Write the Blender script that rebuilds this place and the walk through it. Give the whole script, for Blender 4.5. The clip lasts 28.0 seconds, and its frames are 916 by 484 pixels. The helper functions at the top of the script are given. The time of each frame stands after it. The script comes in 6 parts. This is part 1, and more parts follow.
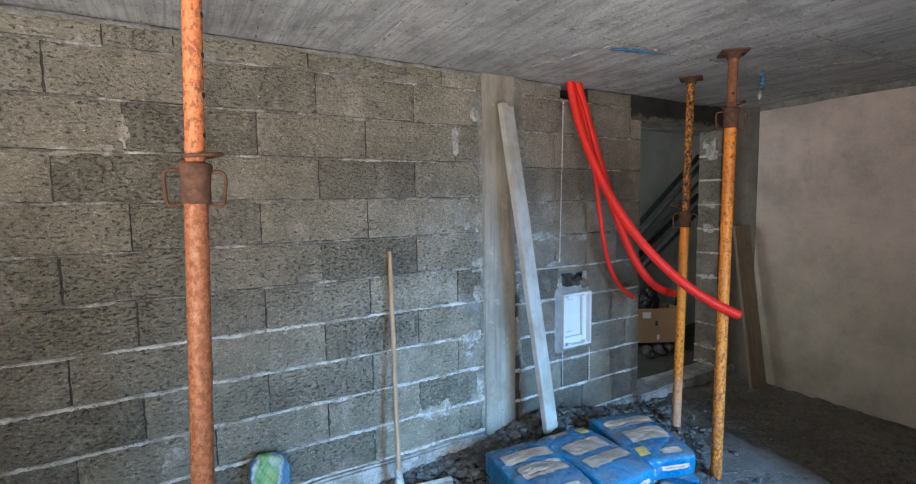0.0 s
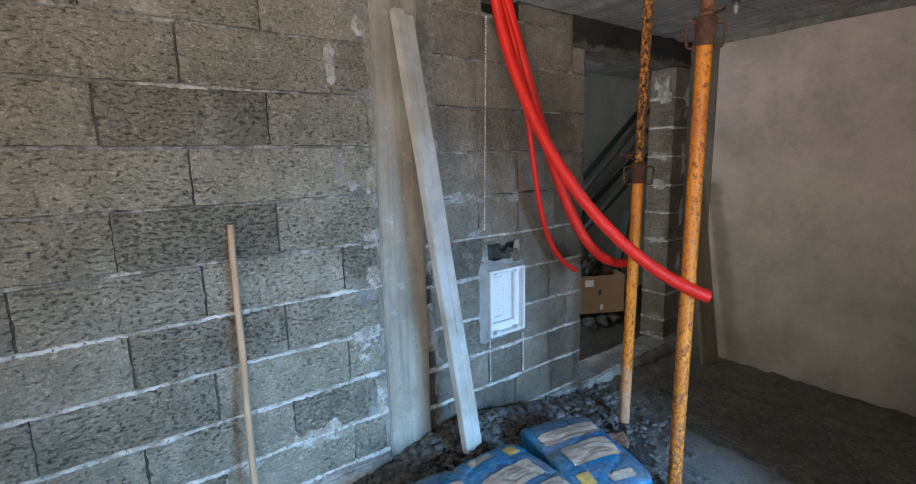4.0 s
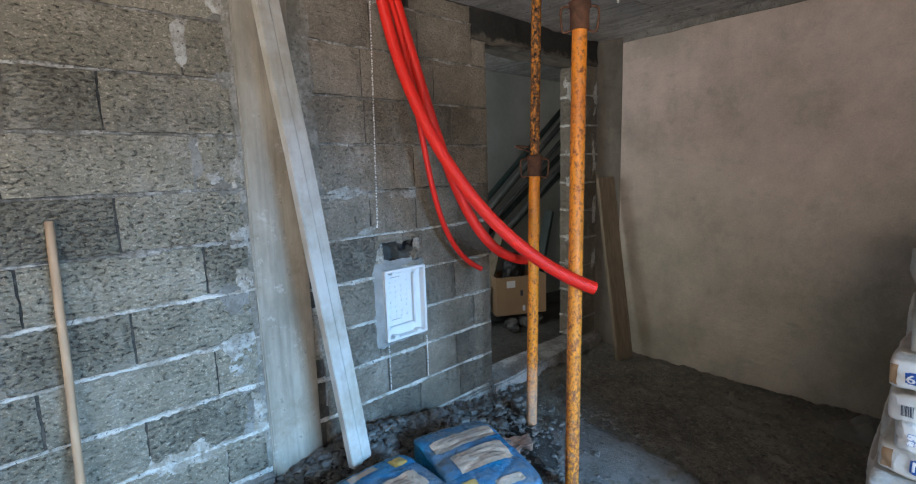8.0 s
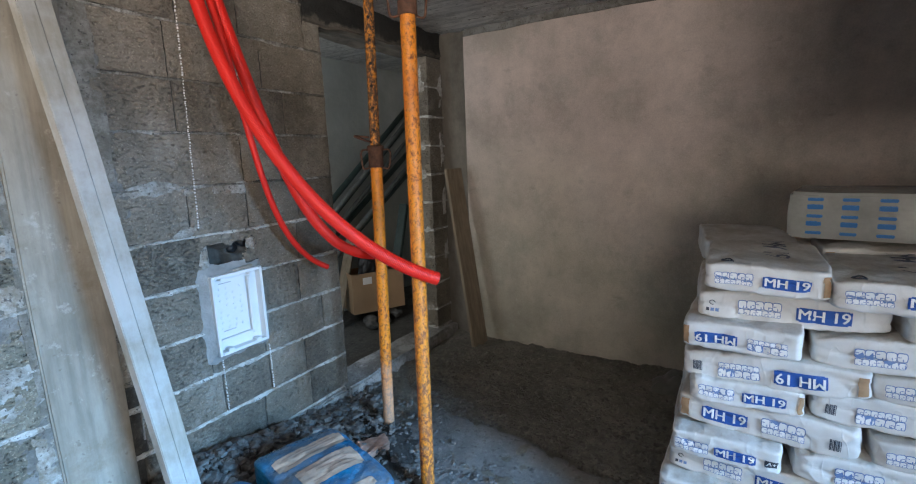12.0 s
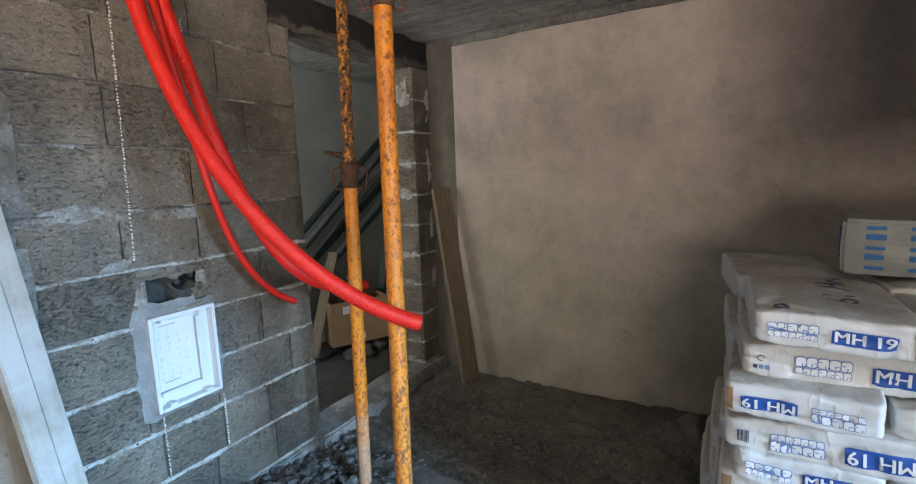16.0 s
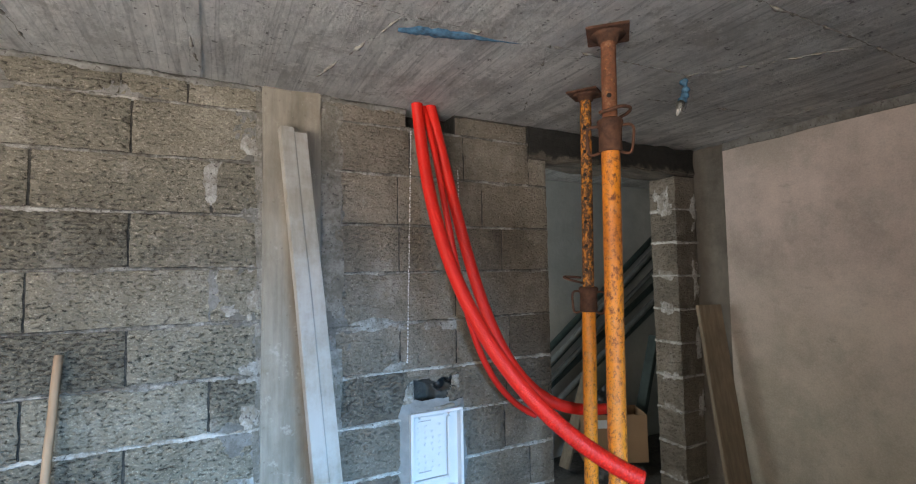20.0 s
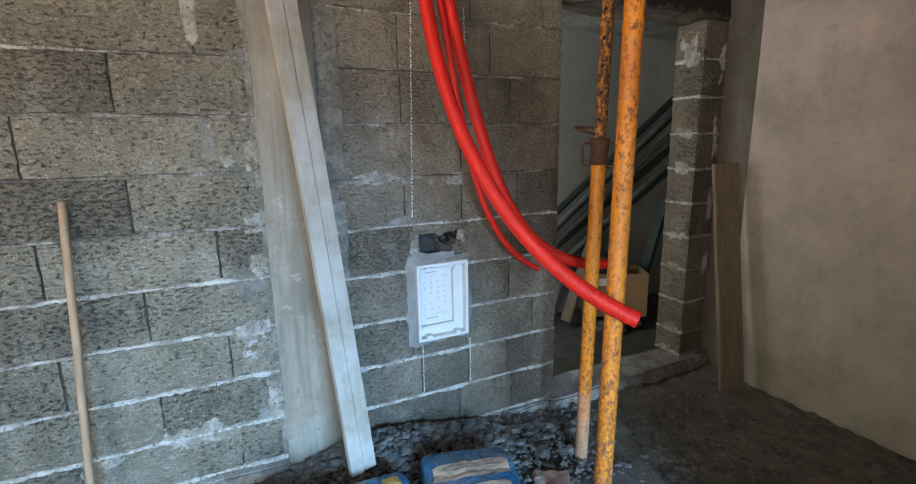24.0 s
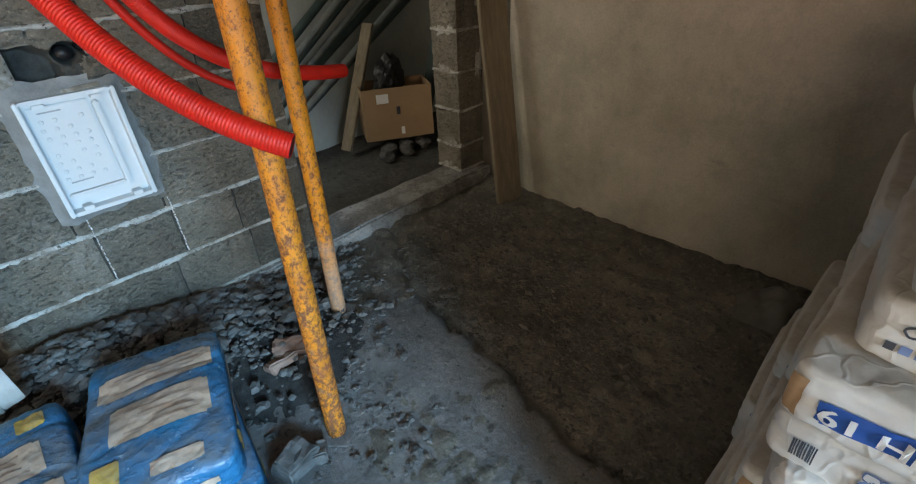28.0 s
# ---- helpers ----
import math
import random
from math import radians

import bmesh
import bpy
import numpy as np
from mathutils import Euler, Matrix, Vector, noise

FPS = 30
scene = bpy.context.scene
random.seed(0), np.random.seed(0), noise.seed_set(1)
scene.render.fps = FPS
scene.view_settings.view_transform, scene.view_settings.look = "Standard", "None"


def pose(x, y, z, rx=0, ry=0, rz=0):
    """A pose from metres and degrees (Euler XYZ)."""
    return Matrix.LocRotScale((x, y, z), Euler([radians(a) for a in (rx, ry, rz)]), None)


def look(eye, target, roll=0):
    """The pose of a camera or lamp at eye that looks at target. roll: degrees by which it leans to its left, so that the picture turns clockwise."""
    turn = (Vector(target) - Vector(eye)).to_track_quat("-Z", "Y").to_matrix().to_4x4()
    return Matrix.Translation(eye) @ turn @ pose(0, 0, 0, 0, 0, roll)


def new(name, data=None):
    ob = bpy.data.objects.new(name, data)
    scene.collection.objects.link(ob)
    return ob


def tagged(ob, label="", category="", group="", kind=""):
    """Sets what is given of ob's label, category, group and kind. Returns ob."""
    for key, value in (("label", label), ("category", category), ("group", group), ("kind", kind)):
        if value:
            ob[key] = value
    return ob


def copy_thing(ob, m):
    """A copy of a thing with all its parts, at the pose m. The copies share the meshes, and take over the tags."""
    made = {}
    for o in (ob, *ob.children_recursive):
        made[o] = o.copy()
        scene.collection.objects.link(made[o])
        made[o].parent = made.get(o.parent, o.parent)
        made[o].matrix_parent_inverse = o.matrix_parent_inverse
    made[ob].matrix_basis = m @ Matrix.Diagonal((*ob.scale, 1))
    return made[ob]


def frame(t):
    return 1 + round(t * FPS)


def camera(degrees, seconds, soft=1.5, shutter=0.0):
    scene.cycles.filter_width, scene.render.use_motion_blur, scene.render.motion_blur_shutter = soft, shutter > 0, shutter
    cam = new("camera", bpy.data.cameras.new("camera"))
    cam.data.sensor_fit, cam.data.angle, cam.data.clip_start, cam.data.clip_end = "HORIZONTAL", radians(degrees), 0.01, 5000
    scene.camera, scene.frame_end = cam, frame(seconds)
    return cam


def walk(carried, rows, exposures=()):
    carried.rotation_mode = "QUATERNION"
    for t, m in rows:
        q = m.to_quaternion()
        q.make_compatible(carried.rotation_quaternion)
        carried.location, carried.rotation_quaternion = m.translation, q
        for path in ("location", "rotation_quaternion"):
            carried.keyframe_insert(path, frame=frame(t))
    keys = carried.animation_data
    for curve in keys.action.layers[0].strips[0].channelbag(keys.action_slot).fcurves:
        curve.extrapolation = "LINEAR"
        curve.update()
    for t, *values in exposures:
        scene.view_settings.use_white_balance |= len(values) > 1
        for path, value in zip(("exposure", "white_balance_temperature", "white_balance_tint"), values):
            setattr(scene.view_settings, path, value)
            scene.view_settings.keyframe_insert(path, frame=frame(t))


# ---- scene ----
cam = camera(87.7, 28.0, soft=1.15)
PATH = [
    (0, (0.223, -2.382, 1.546), (1.229, -0.661, 1.374), -0.9),
    (0.5, (0.207, -2.381, 1.547), (1.057, -0.579, 1.365), -1.1),
    (1, (0.214, -2.369, 1.548), (0.956, -0.523, 1.341), -1.2),
    (1.5, (0.246, -2.352, 1.539), (0.962, -0.499, 1.312), -1.3),
    (2, (0.34, -2.291, 1.525), (1.106, -0.46, 1.279), -1.5),
    (2.5, (0.51, -2.199, 1.514), (1.385, -0.422, 1.236), -1.5),
    (3, (0.648, -2.132, 1.486), (1.657, -0.432, 1.182), -1.4),
    (3.5, (0.735, -1.988, 1.481), (1.86, -0.367, 1.157), -1.3),
    (4, (0.814, -1.889, 1.5), (1.992, -0.31, 1.156), -1.4),
    (4.5, (0.977, -1.881, 1.492), (2.154, -0.304, 1.135), -1.5),
    (6.5, (1.074, -1.911, 1.428), (2.192, -0.276, 1.148), -1.3),
    (7, (1.094, -1.94, 1.42), (2.275, -0.352, 1.132), -1.6),
    (7.5, (1.104, -1.964, 1.414), (2.367, -0.441, 1.116), -1.8),
    (8, (1.11, -1.981, 1.414), (2.447, -0.527, 1.102), -1.8),
    (8.5, (1.125, -1.985, 1.409), (2.534, -0.601, 1.093), -1.9),
    (9, (1.143, -1.995, 1.409), (2.617, -0.68, 1.099), -2.0),
    (9.5, (1.148, -2.01, 1.403), (2.665, -0.742, 1.103), -1.9),
    (10, (1.14, -2.018, 1.403), (2.685, -0.783, 1.109), -1.8),
    (10.5, (1.129, -2.014, 1.403), (2.684, -0.789, 1.118), -1.8),
    (11, (1.113, -2.005, 1.401), (2.686, -0.803, 1.119), -1.9),
    (11.5, (1.153, -2.025, 1.397), (2.768, -0.884, 1.099), -2.1),
    (12, (1.231, -2.011, 1.391), (2.914, -0.989, 1.039), -2.2),
    (12.5, (1.411, -1.95, 1.374), (3.173, -1.077, 1.008), -2.3),
    (14.5, (1.549, -1.873, 1.397), (3.368, -1.101, 1.087), -2.2),
    (15, (1.535, -1.862, 1.396), (3.349, -1.075, 1.096), -2.2),
    (15.5, (1.522, -1.866, 1.395), (3.314, -1.029, 1.101), -2.2),
    (16, (1.513, -1.862, 1.394), (3.226, -0.869, 1.114), -2.1),
    (16.5, (1.556, -1.895, 1.402), (3.128, -0.69, 1.124), -1.9),
    (17, (1.607, -1.97, 1.419), (3.014, -0.574, 1.147), -1.7),
    (17.5, (1.624, -2.003, 1.425), (2.881, -0.465, 1.192), -1.5),
    (18, (1.653, -1.982, 1.459), (2.798, -0.349, 1.319), -1.1),
    (18.5, (1.643, -1.994, 1.492), (2.699, -0.296, 1.489), -1.2),
    (19, (1.631, -2.003, 1.517), (2.621, -0.269, 1.639), -1.1),
    (19.5, (1.618, -2.022, 1.549), (2.559, -0.265, 1.721), -1.0),
    (20, (1.62, -2.019, 1.539), (2.534, -0.244, 1.656), -1.0),
    (20.5, (1.64, -2.009, 1.514), (2.534, -0.22, 1.548), -1.0),
    (21, (1.644, -2.007, 1.491), (2.526, -0.211, 1.466), -1.0),
    (21.5, (1.638, -2.002, 1.495), (2.509, -0.204, 1.397), -0.9),
    (23.5, (1.653, -1.982, 1.474), (2.47, -0.179, 1.182), -0.9),
    (24, (1.673, -1.984, 1.454), (2.516, -0.217, 1.043), -1.0),
    (24.5, (1.715, -2.005, 1.409), (2.625, -0.314, 0.852), -1.0),
    (25, (1.726, -2.058, 1.364), (2.721, -0.459, 0.691), -1.1),
    (25.5, (1.723, -2.086, 1.346), (2.78, -0.566, 0.589), -1.3),
    (26, (1.744, -2.109, 1.326), (2.855, -0.664, 0.501), -1.7),
    (26.5, (1.801, -2.099, 1.297), (2.979, -0.762, 0.391), -2.2),
    (27, (1.958, -2.031, 1.256), (3.197, -0.798, 0.284), -2.5),
    (27.5, (2.127, -1.950, 1.243), (3.36, -0.737, 0.229), -2.7),
    (28, (2.330, -1.868, 1.262), (3.502, -0.660, 0.182), -2.6),
]
walk(cam, [(t, look(eye, target, roll)) for t, eye, target, roll in PATH], exposures=[(0, -0.28, 6100, 10), (3, -0.34, 6250, 10), (8, -0.22, 6350, 10), (11, -0.2, 6250, 10), (15, 0.02, 6300, 10), (17, -0.05, 6900, 10), (19.5, -0.1, 6550, 10), (21, -0.24, 6400, 10), (24, -0.24, 6900, 10), (26, -0.32, 7000, 10), (27, -0.36, 7000, 10), (28, -0.38, 7800, 10)])

# ---- light ----
world = bpy.data.worlds.new("sky")
scene.world = world
world.use_nodes = True
wn, wl = world.node_tree.nodes, world.node_tree.links
sky = wn.new("ShaderNodeTexSky")
sky.sky_type, sky.sun_disc, sky.sun_elevation, sky.sun_rotation = "NISHITA", False, radians(12), radians(198)
wl.new(sky.outputs[0], wn["Background"].inputs[0])
wn["Background"].inputs[1].default_value = 0.10
# weak hazy sun low over the yard
sun = new("sun", bpy.data.lights.new("sun", "SUN"))
sun.data.energy, sun.data.angle, sun.data.color = 1.75, radians(16), (0.62, 0.80, 1.0)
sun.matrix_world = look((0, 0, 10), (0.31, 0.95, 10 - math.tan(radians(12))))

# the daylight that enters by the wide entrance behind the walk
DOOR_X0, DOOR_X1, DOOR_H, BACK_Y = -1.8, 0.7, 2.05, -4.3
day = new("entrance_daylight", bpy.data.lights.new("entrance_daylight", "AREA"))
day.data.shape, day.data.size, day.data.size_y, day.data.spread = "RECTANGLE", DOOR_X1 - DOOR_X0 - 0.1, 0.9, radians(90)
day.data.energy, day.data.color = 118, (1.0, 0.935, 0.87)
day.matrix_world = look(((DOOR_X0 + DOOR_X1) / 2, BACK_Y - 0.02, 0.55), ((DOOR_X0 + DOOR_X1) / 2 + 1.0, 0.0, 4.9))

# the open doorway behind the walk, through which the blue sky shines down on floor and lower wall
PORCH_X0, PORCH_X1 = 1.25, 2.36
door_sky = new("doorway_sky_light", bpy.data.lights.new("doorway_sky_light", "AREA"))
door_sky.data.shape, door_sky.data.size, door_sky.data.size_y, door_sky.data.spread = "RECTANGLE", PORCH_X1 - PORCH_X0 - 0.1, 1.0, radians(56)
door_sky.data.energy, door_sky.data.color = 56, (0.26, 0.58, 1.0)
door_sky.matrix_world = look(((PORCH_X0 + PORCH_X1) / 2, BACK_Y - 0.02, 1.45), ((PORCH_X0 + PORCH_X1) / 2, 0.0, -0.35))

# the window in the side wall, which rakes over the blocks and faces the plaster
WIN_Y0, WIN_Y1, WIN_Z0, WIN_Z1 = -4.0, -2.4, 0.75, 1.95
west = new("side_wall_daylight", bpy.data.lights.new("side_wall_daylight", "AREA"))
west.data.shape, west.data.size, west.data.size_y = "RECTANGLE", WIN_Y1 - WIN_Y0, WIN_Z1 - WIN_Z0
west.data.energy, west.data.color = 63, (1.0, 0.885, 0.785)
west.data.spread = radians(84)
west.matrix_world = look((-2.28, (WIN_Y0 + WIN_Y1) / 2, (WIN_Z0 + WIN_Z1) / 2), (1.72, (WIN_Y0 + WIN_Y1) / 2 + 2.1, 3.55))
# unseen side window assumed for the room behind; its lamp is added to brighten it
side = new("back_room_fill", bpy.data.lights.new("back_room_fill", "AREA"))
side.data.shape, side.data.size, side.data.size_y = "RECTANGLE", 0.7, 1.0
side.data.energy, side.data.color = 14, (0.92, 0.98, 1.0)
side.matrix_world = look((2.5, 0.72, 1.45), (4.5, 0.9, 1.3))

# ---- materials ----
class Mat:
    """A node material under construction, with coordinates in world metres."""

    def __init__(self, name, rough=0.85, metal=0.0):
        self.m = bpy.data.materials.new(name)
        self.m.use_nodes = True
        self.n, self.l = self.m.node_tree.nodes, self.m.node_tree.links
        self.b = self.n["Principled BSDF"]
        self.b.inputs["Roughness"].default_value = rough
        self.b.inputs["Metallic"].default_value = metal
        geo = self.n.new("ShaderNodeNewGeometry")
        self.pos = geo.outputs["Position"]
        self.height = None

    def stretched(self, sx, sy, sz, rot=0.0):
        mp = self.n.new("ShaderNodeMapping")
        mp.inputs["Scale"].default_value = (sx, sy, sz)
        mp.inputs["Rotation"].default_value = (0, 0, rot)
        self.l.new(self.pos, mp.inputs[0])
        return mp.outputs[0]

    def noise(self, scale, detail=4.0, rough=0.6, vec=None):
        t = self.n.new("ShaderNodeTexNoise")
        t.inputs["Scale"].default_value, t.inputs["Detail"].default_value, t.inputs["Roughness"].default_value = scale, detail, rough
        self.l.new(vec or self.pos, t.inputs["Vector"])
        return t.outputs["Fac"]

    def cells(self, scale, feature="F1", vec=None):
        t = self.n.new("ShaderNodeTexVoronoi")
        t.feature = feature
        t.inputs["Scale"].default_value = scale
        self.l.new(vec or self.pos, t.inputs["Vector"])
        return t.outputs["Distance"]

    def crumbs(self, scale, vec=None):
        """Random shade and edge distance of crumb-sized cells."""
        t = self.n.new("ShaderNodeTexVoronoi")
        t.inputs["Scale"].default_value = scale
        self.l.new(vec or self.pos, t.inputs["Vector"])
        sep = self.n.new("ShaderNodeSeparateColor")
        self.l.new(t.outputs["Color"], sep.inputs[0])
        return sep.outputs[0], t.outputs["Distance"]

    def warped(self, scale, amount):
        """Coordinates pushed about by noise, so that cells lose their regular outline."""
        t = self.n.new("ShaderNodeTexNoise")
        t.inputs["Scale"].default_value, t.inputs["Detail"].default_value = scale, 3.0
        self.l.new(self.pos, t.inputs["Vector"])
        k = self.n.new("ShaderNodeVectorMath")
        k.operation = "MULTIPLY_ADD"
        self.l.new(t.outputs["Color"], k.inputs[0])
        k.inputs[1].default_value = (amount, amount, amount)
        self.l.new(self.pos, k.inputs[2])
        return k.outputs[0]

    def ramp(self, fac, stops):
        r = self.n.new("ShaderNodeValToRGB")
        e = r.color_ramp.elements
        while len(e) < len(stops):
            e.new(0.5)
        for k, (p, c) in enumerate(stops):
            e[k].position = p
            e[k].color = (*c, 1) if isinstance(c, tuple) else (c, c, c, 1)
        self.l.new(fac, r.inputs[0])
        return r.outputs[0]

    def mix(self, fac, a, b, how="MIX"):
        x = self.n.new("ShaderNodeMix")
        x.data_type, x.blend_type = "RGBA", how
        for k, v in ((0, fac), (6, a), (7, b)):
            if isinstance(v, (int, float)):
                x.inputs[k].default_value = v
            elif isinstance(v, tuple):
                x.inputs[k].default_value = (*v, 1)
            else:
                self.l.new(v, x.inputs[k])
        return x.outputs[2]

    def random(self):
        return self.n.new("ShaderNodeObjectInfo").outputs["Random"]

    def colour(self, c):
        if isinstance(c, tuple):
            self.b.inputs["Base Color"].default_value = (*c, 1)
        else:
            self.l.new(c, self.b.inputs["Base Color"])
        return self

    def rough(self, fac):
        self.l.new(fac, self.b.inputs["Roughness"])
        return self

    def bump(self, fac, strength=0.4, dist=0.004):
        x = self.n.new("ShaderNodeBump")
        x.inputs["Strength"].default_value, x.inputs["Distance"].default_value = strength, dist
        self.l.new(fac, x.inputs["Height"])
        if self.height:
            self.l.new(self.height, x.inputs["Normal"])
        self.height = x.outputs[0]
        self.l.new(self.height, self.b.inputs["Normal"])
        return self


def plain_mat(name, c, rough=0.7, metal=0.0, vary=0.25, scale=14.0, bump=0.15, dist=0.002):
    m = Mat(name, rough, metal)
    dark = tuple(v * (1 - vary) for v in c)
    lite = tuple(min(1.0, v * (1 + vary)) for v in c)
    f = m.noise(scale, 5, 0.65)
    m.colour(m.ramp(f, [(0.3, dark), (0.7, lite)]))
    return m.bump(m.noise(scale * 8, 3), bump, dist).m


def block_mat(name="lightweight_block", rise=0.0, base=((0.150, 0.133, 0.098), (0.215, 0.193, 0.147), (0.274, 0.250, 0.198)), grain=0.6):
    """Porous lightweight block: a grey-brown matrix full of open pits, with pale and dark grains."""
    m = Mat(name, 0.95)
    big = m.ramp(m.noise(2.6, 8, 0.7), [(0.30, base[0]), (0.52, base[1]), (0.74, base[2])])
    own = m.random()
    tone = m.ramp(own, [(0.0, 0.70), (0.3, 0.92), (1.0, 1.12)])
    c = m.mix(1.0, big, tone, "MULTIPLY")
    cloud = m.noise(1.0, 10, 0.80, m.stretched(9, 9, 12))
    c = m.mix(0.9, c, m.ramp(cloud, [(0.32, 0.66), (0.46, 0.93), (0.56, 1.06), (0.70, 1.28)]), "MULTIPLY")
    shade, dist = m.crumbs(215, m.warped(90, 0.006))
    c = m.mix(grain, c, m.ramp(shade, [(0.0, 0.45), (0.14, 0.92), (0.90, 1.04), (0.96, 1.6), (1.0, 2.1)]), "MULTIPLY")
    # open pits, many on some blocks and few on others
    pit = m.noise(1.0, 5, 0.68, m.stretched(52, 52, 92))
    where = m.noise(1.3, 4, 0.6)
    add = m.n.new("ShaderNodeMath")
    add.operation = "MULTIPLY_ADD"
    m.l.new(where, add.inputs[0])
    add.inputs[1].default_value = 0.17
    m.l.new(pit, add.inputs[2])
    more = m.n.new("ShaderNodeMath")
    more.operation = "MULTIPLY_ADD"
    m.l.new(own, more.inputs[0])
    more.inputs[1].default_value = 0.04
    m.l.new(add.outputs[0], more.inputs[2])
    pits = more.outputs[0]
    c = m.mix(m.ramp(pits, [(0.472 - rise, 1.0), (0.500 - rise, 0.0)]), c, (0.052, 0.043, 0.030))
    c = m.mix(m.ramp(pits, [(0.710 + rise, 0.0), (0.745 + rise, 0.6)]), c, (0.44, 0.39, 0.31))
    film = m.ramp(m.noise(3.6, 9, 0.76), [(0.54, 0.0), (0.70, 0.65)])
    c = m.mix(film, c, (0.40, 0.375, 0.325))
    soot = m.ramp(m.noise(1.7, 8, 0.7), [(0.53, 0.0), (0.74, 0.5)])
    c = m.mix(soot, c, (0.110, 0.094, 0.072))
    rust = m.ramp(m.noise(1.4, 7, 0.72, m.stretched(1.0, 1.0, 1.6)), [(0.64, 0.0), (0.76, 0.4)])
    m.colour(m.mix(rust, c, (0.21, 0.115, 0.058)))
    m.bump(cloud, 0.8, 0.016)
    m.bump(dist, -0.5, 0.004)
    return m.bump(m.ramp(pits, [(0.465, 0.0), (0.55, 0.8), (0.82, 1.0)]), 1.0, 0.012).m


def mortar_mat(name="mortar", lo=(0.235, 0.212, 0.175), hi=(0.64, 0.63, 0.60), patch=4.5, at=0.50):
    m = Mat(name, 0.92)
    c = m.mix(0.3, m.ramp(m.noise(patch, 8, 0.76), [(at - 0.06, lo), (at + 0.08, hi)]), m.ramp(m.noise(60, 5, 0.7), [(0.40, lo), (0.70, hi)]))
    pits = m.ramp(m.noise(70, 3, 0.65), [(0.34, 1.0), (0.40, 0.0)])
    m.colour(m.mix(pits, c, (0.09, 0.08, 0.07)))
    return m.bump(m.noise(50, 7, 0.75), 0.9, 0.009).m


def cast_mat(name, lo, hi, grain=(2.0, 60.0, 60.0), stain=(0.2, 0.18, 0.15), patch=1.3):
    """Concrete that keeps the grain of the boards it was cast against."""
    m = Mat(name, 0.88)
    g = m.noise(1.0, 7, 0.65, m.stretched(*grain))
    c = m.mix(0.5, m.ramp(m.noise(2.6, 9, 0.74), [(0.38, lo), (0.60, hi)]), m.ramp(g, [(0.34, lo), (0.66, hi)]))
    bands = m.noise(1.0, 3, 0.5, m.stretched(*(v * 0.28 for v in grain)))
    c = m.mix(0.5, c, m.ramp(bands, [(0.40, 0.55), (0.48, 0.95), (0.60, 1.15)]), "MULTIPLY")
    c = m.mix(m.ramp(m.noise(patch, 9, 0.74), [(0.50, 0.0), (0.70, 0.7)]), c, stain)
    pores = m.ramp(m.noise(48, 2), [(0.22, 0.7), (0.30, 0.0)])
    m.colour(m.mix(pores, c, (0.12, 0.11, 0.10)))
    m.bump(bands, 0.5, 0.012)
    m.bump(g, 0.7, 0.008)
    return m.bump(m.noise(16, 9, 0.75), 0.7, 0.012).m


def ceiling_mat():
    """Slab underside: figure of the shuttering boards along y, washed with cement, blotched and pitted."""
    m = Mat("cast_ceiling", 0.9)
    c = m.ramp(m.noise(1.9, 10, 0.74), [(0.33, (0.60, 0.585, 0.56)), (0.48, (0.82, 0.805, 0.775)), (0.64, (0.92, 0.905, 0.875))])
    tone = m.ramp(m.noise(0.8, 3, 0.5), [(0.3, 0.82), (0.7, 1.10)])
    c = m.mix(0.8, c, tone, "MULTIPLY")
    bands = m.noise(1.0, 2, 0.5, m.stretched(17, 0.5, 1.0, 0.05))
    c = m.mix(0.75, c, m.ramp(bands, [(0.34, 0.70), (0.42, 0.94), (0.455, 0.60), (0.47, 0.98), (0.56, 1.0), (0.575, 0.72), (0.59, 1.08)]), "MULTIPLY")
    streak = m.noise(1.0, 10, 0.80, m.stretched(30, 7.0, 8))
    c = m.mix(0.55, c, m.ramp(streak, [(0.34, 0.50), (0.48, 0.96), (0.66, 1.22)]), "MULTIPLY")
    patch = m.noise(4.2, 10, 0.80)
    c = m.mix(m.ramp(patch, [(0.53, 0.0), (0.58, 0.5), (0.70, 0.65)]), c, (0.44, 0.42, 0.385))
    c = m.mix(m.ramp(m.noise(7.0, 9, 0.8), [(0.58, 0.0), (0.62, 0.7)]), c, (0.94, 0.925, 0.89))
    c = m.mix(m.ramp(m.noise(2.2, 6, 0.7), [(0.62, 0.0), (0.74, 0.35)]), c, (0.46, 0.38, 0.27))
    c = m.mix(m.ramp(m.noise(40, 4, 0.65), [(0.33, 0.85), (0.37, 0.0)]), c, (0.20, 0.19, 0.18))
    c = m.mix(m.ramp(m.noise(27, 4, 0.62), [(0.68, 0.0), (0.71, 0.9)]), c, (0.97, 0.96, 0.93))
    m.colour(c)
    m.bump(bands, 0.6, 0.010)
    m.bump(streak, 0.7, 0.008)
    m.bump(patch, 0.5, 0.015)
    return m.bump(m.noise(18, 9, 0.78), 0.9, 0.014).m


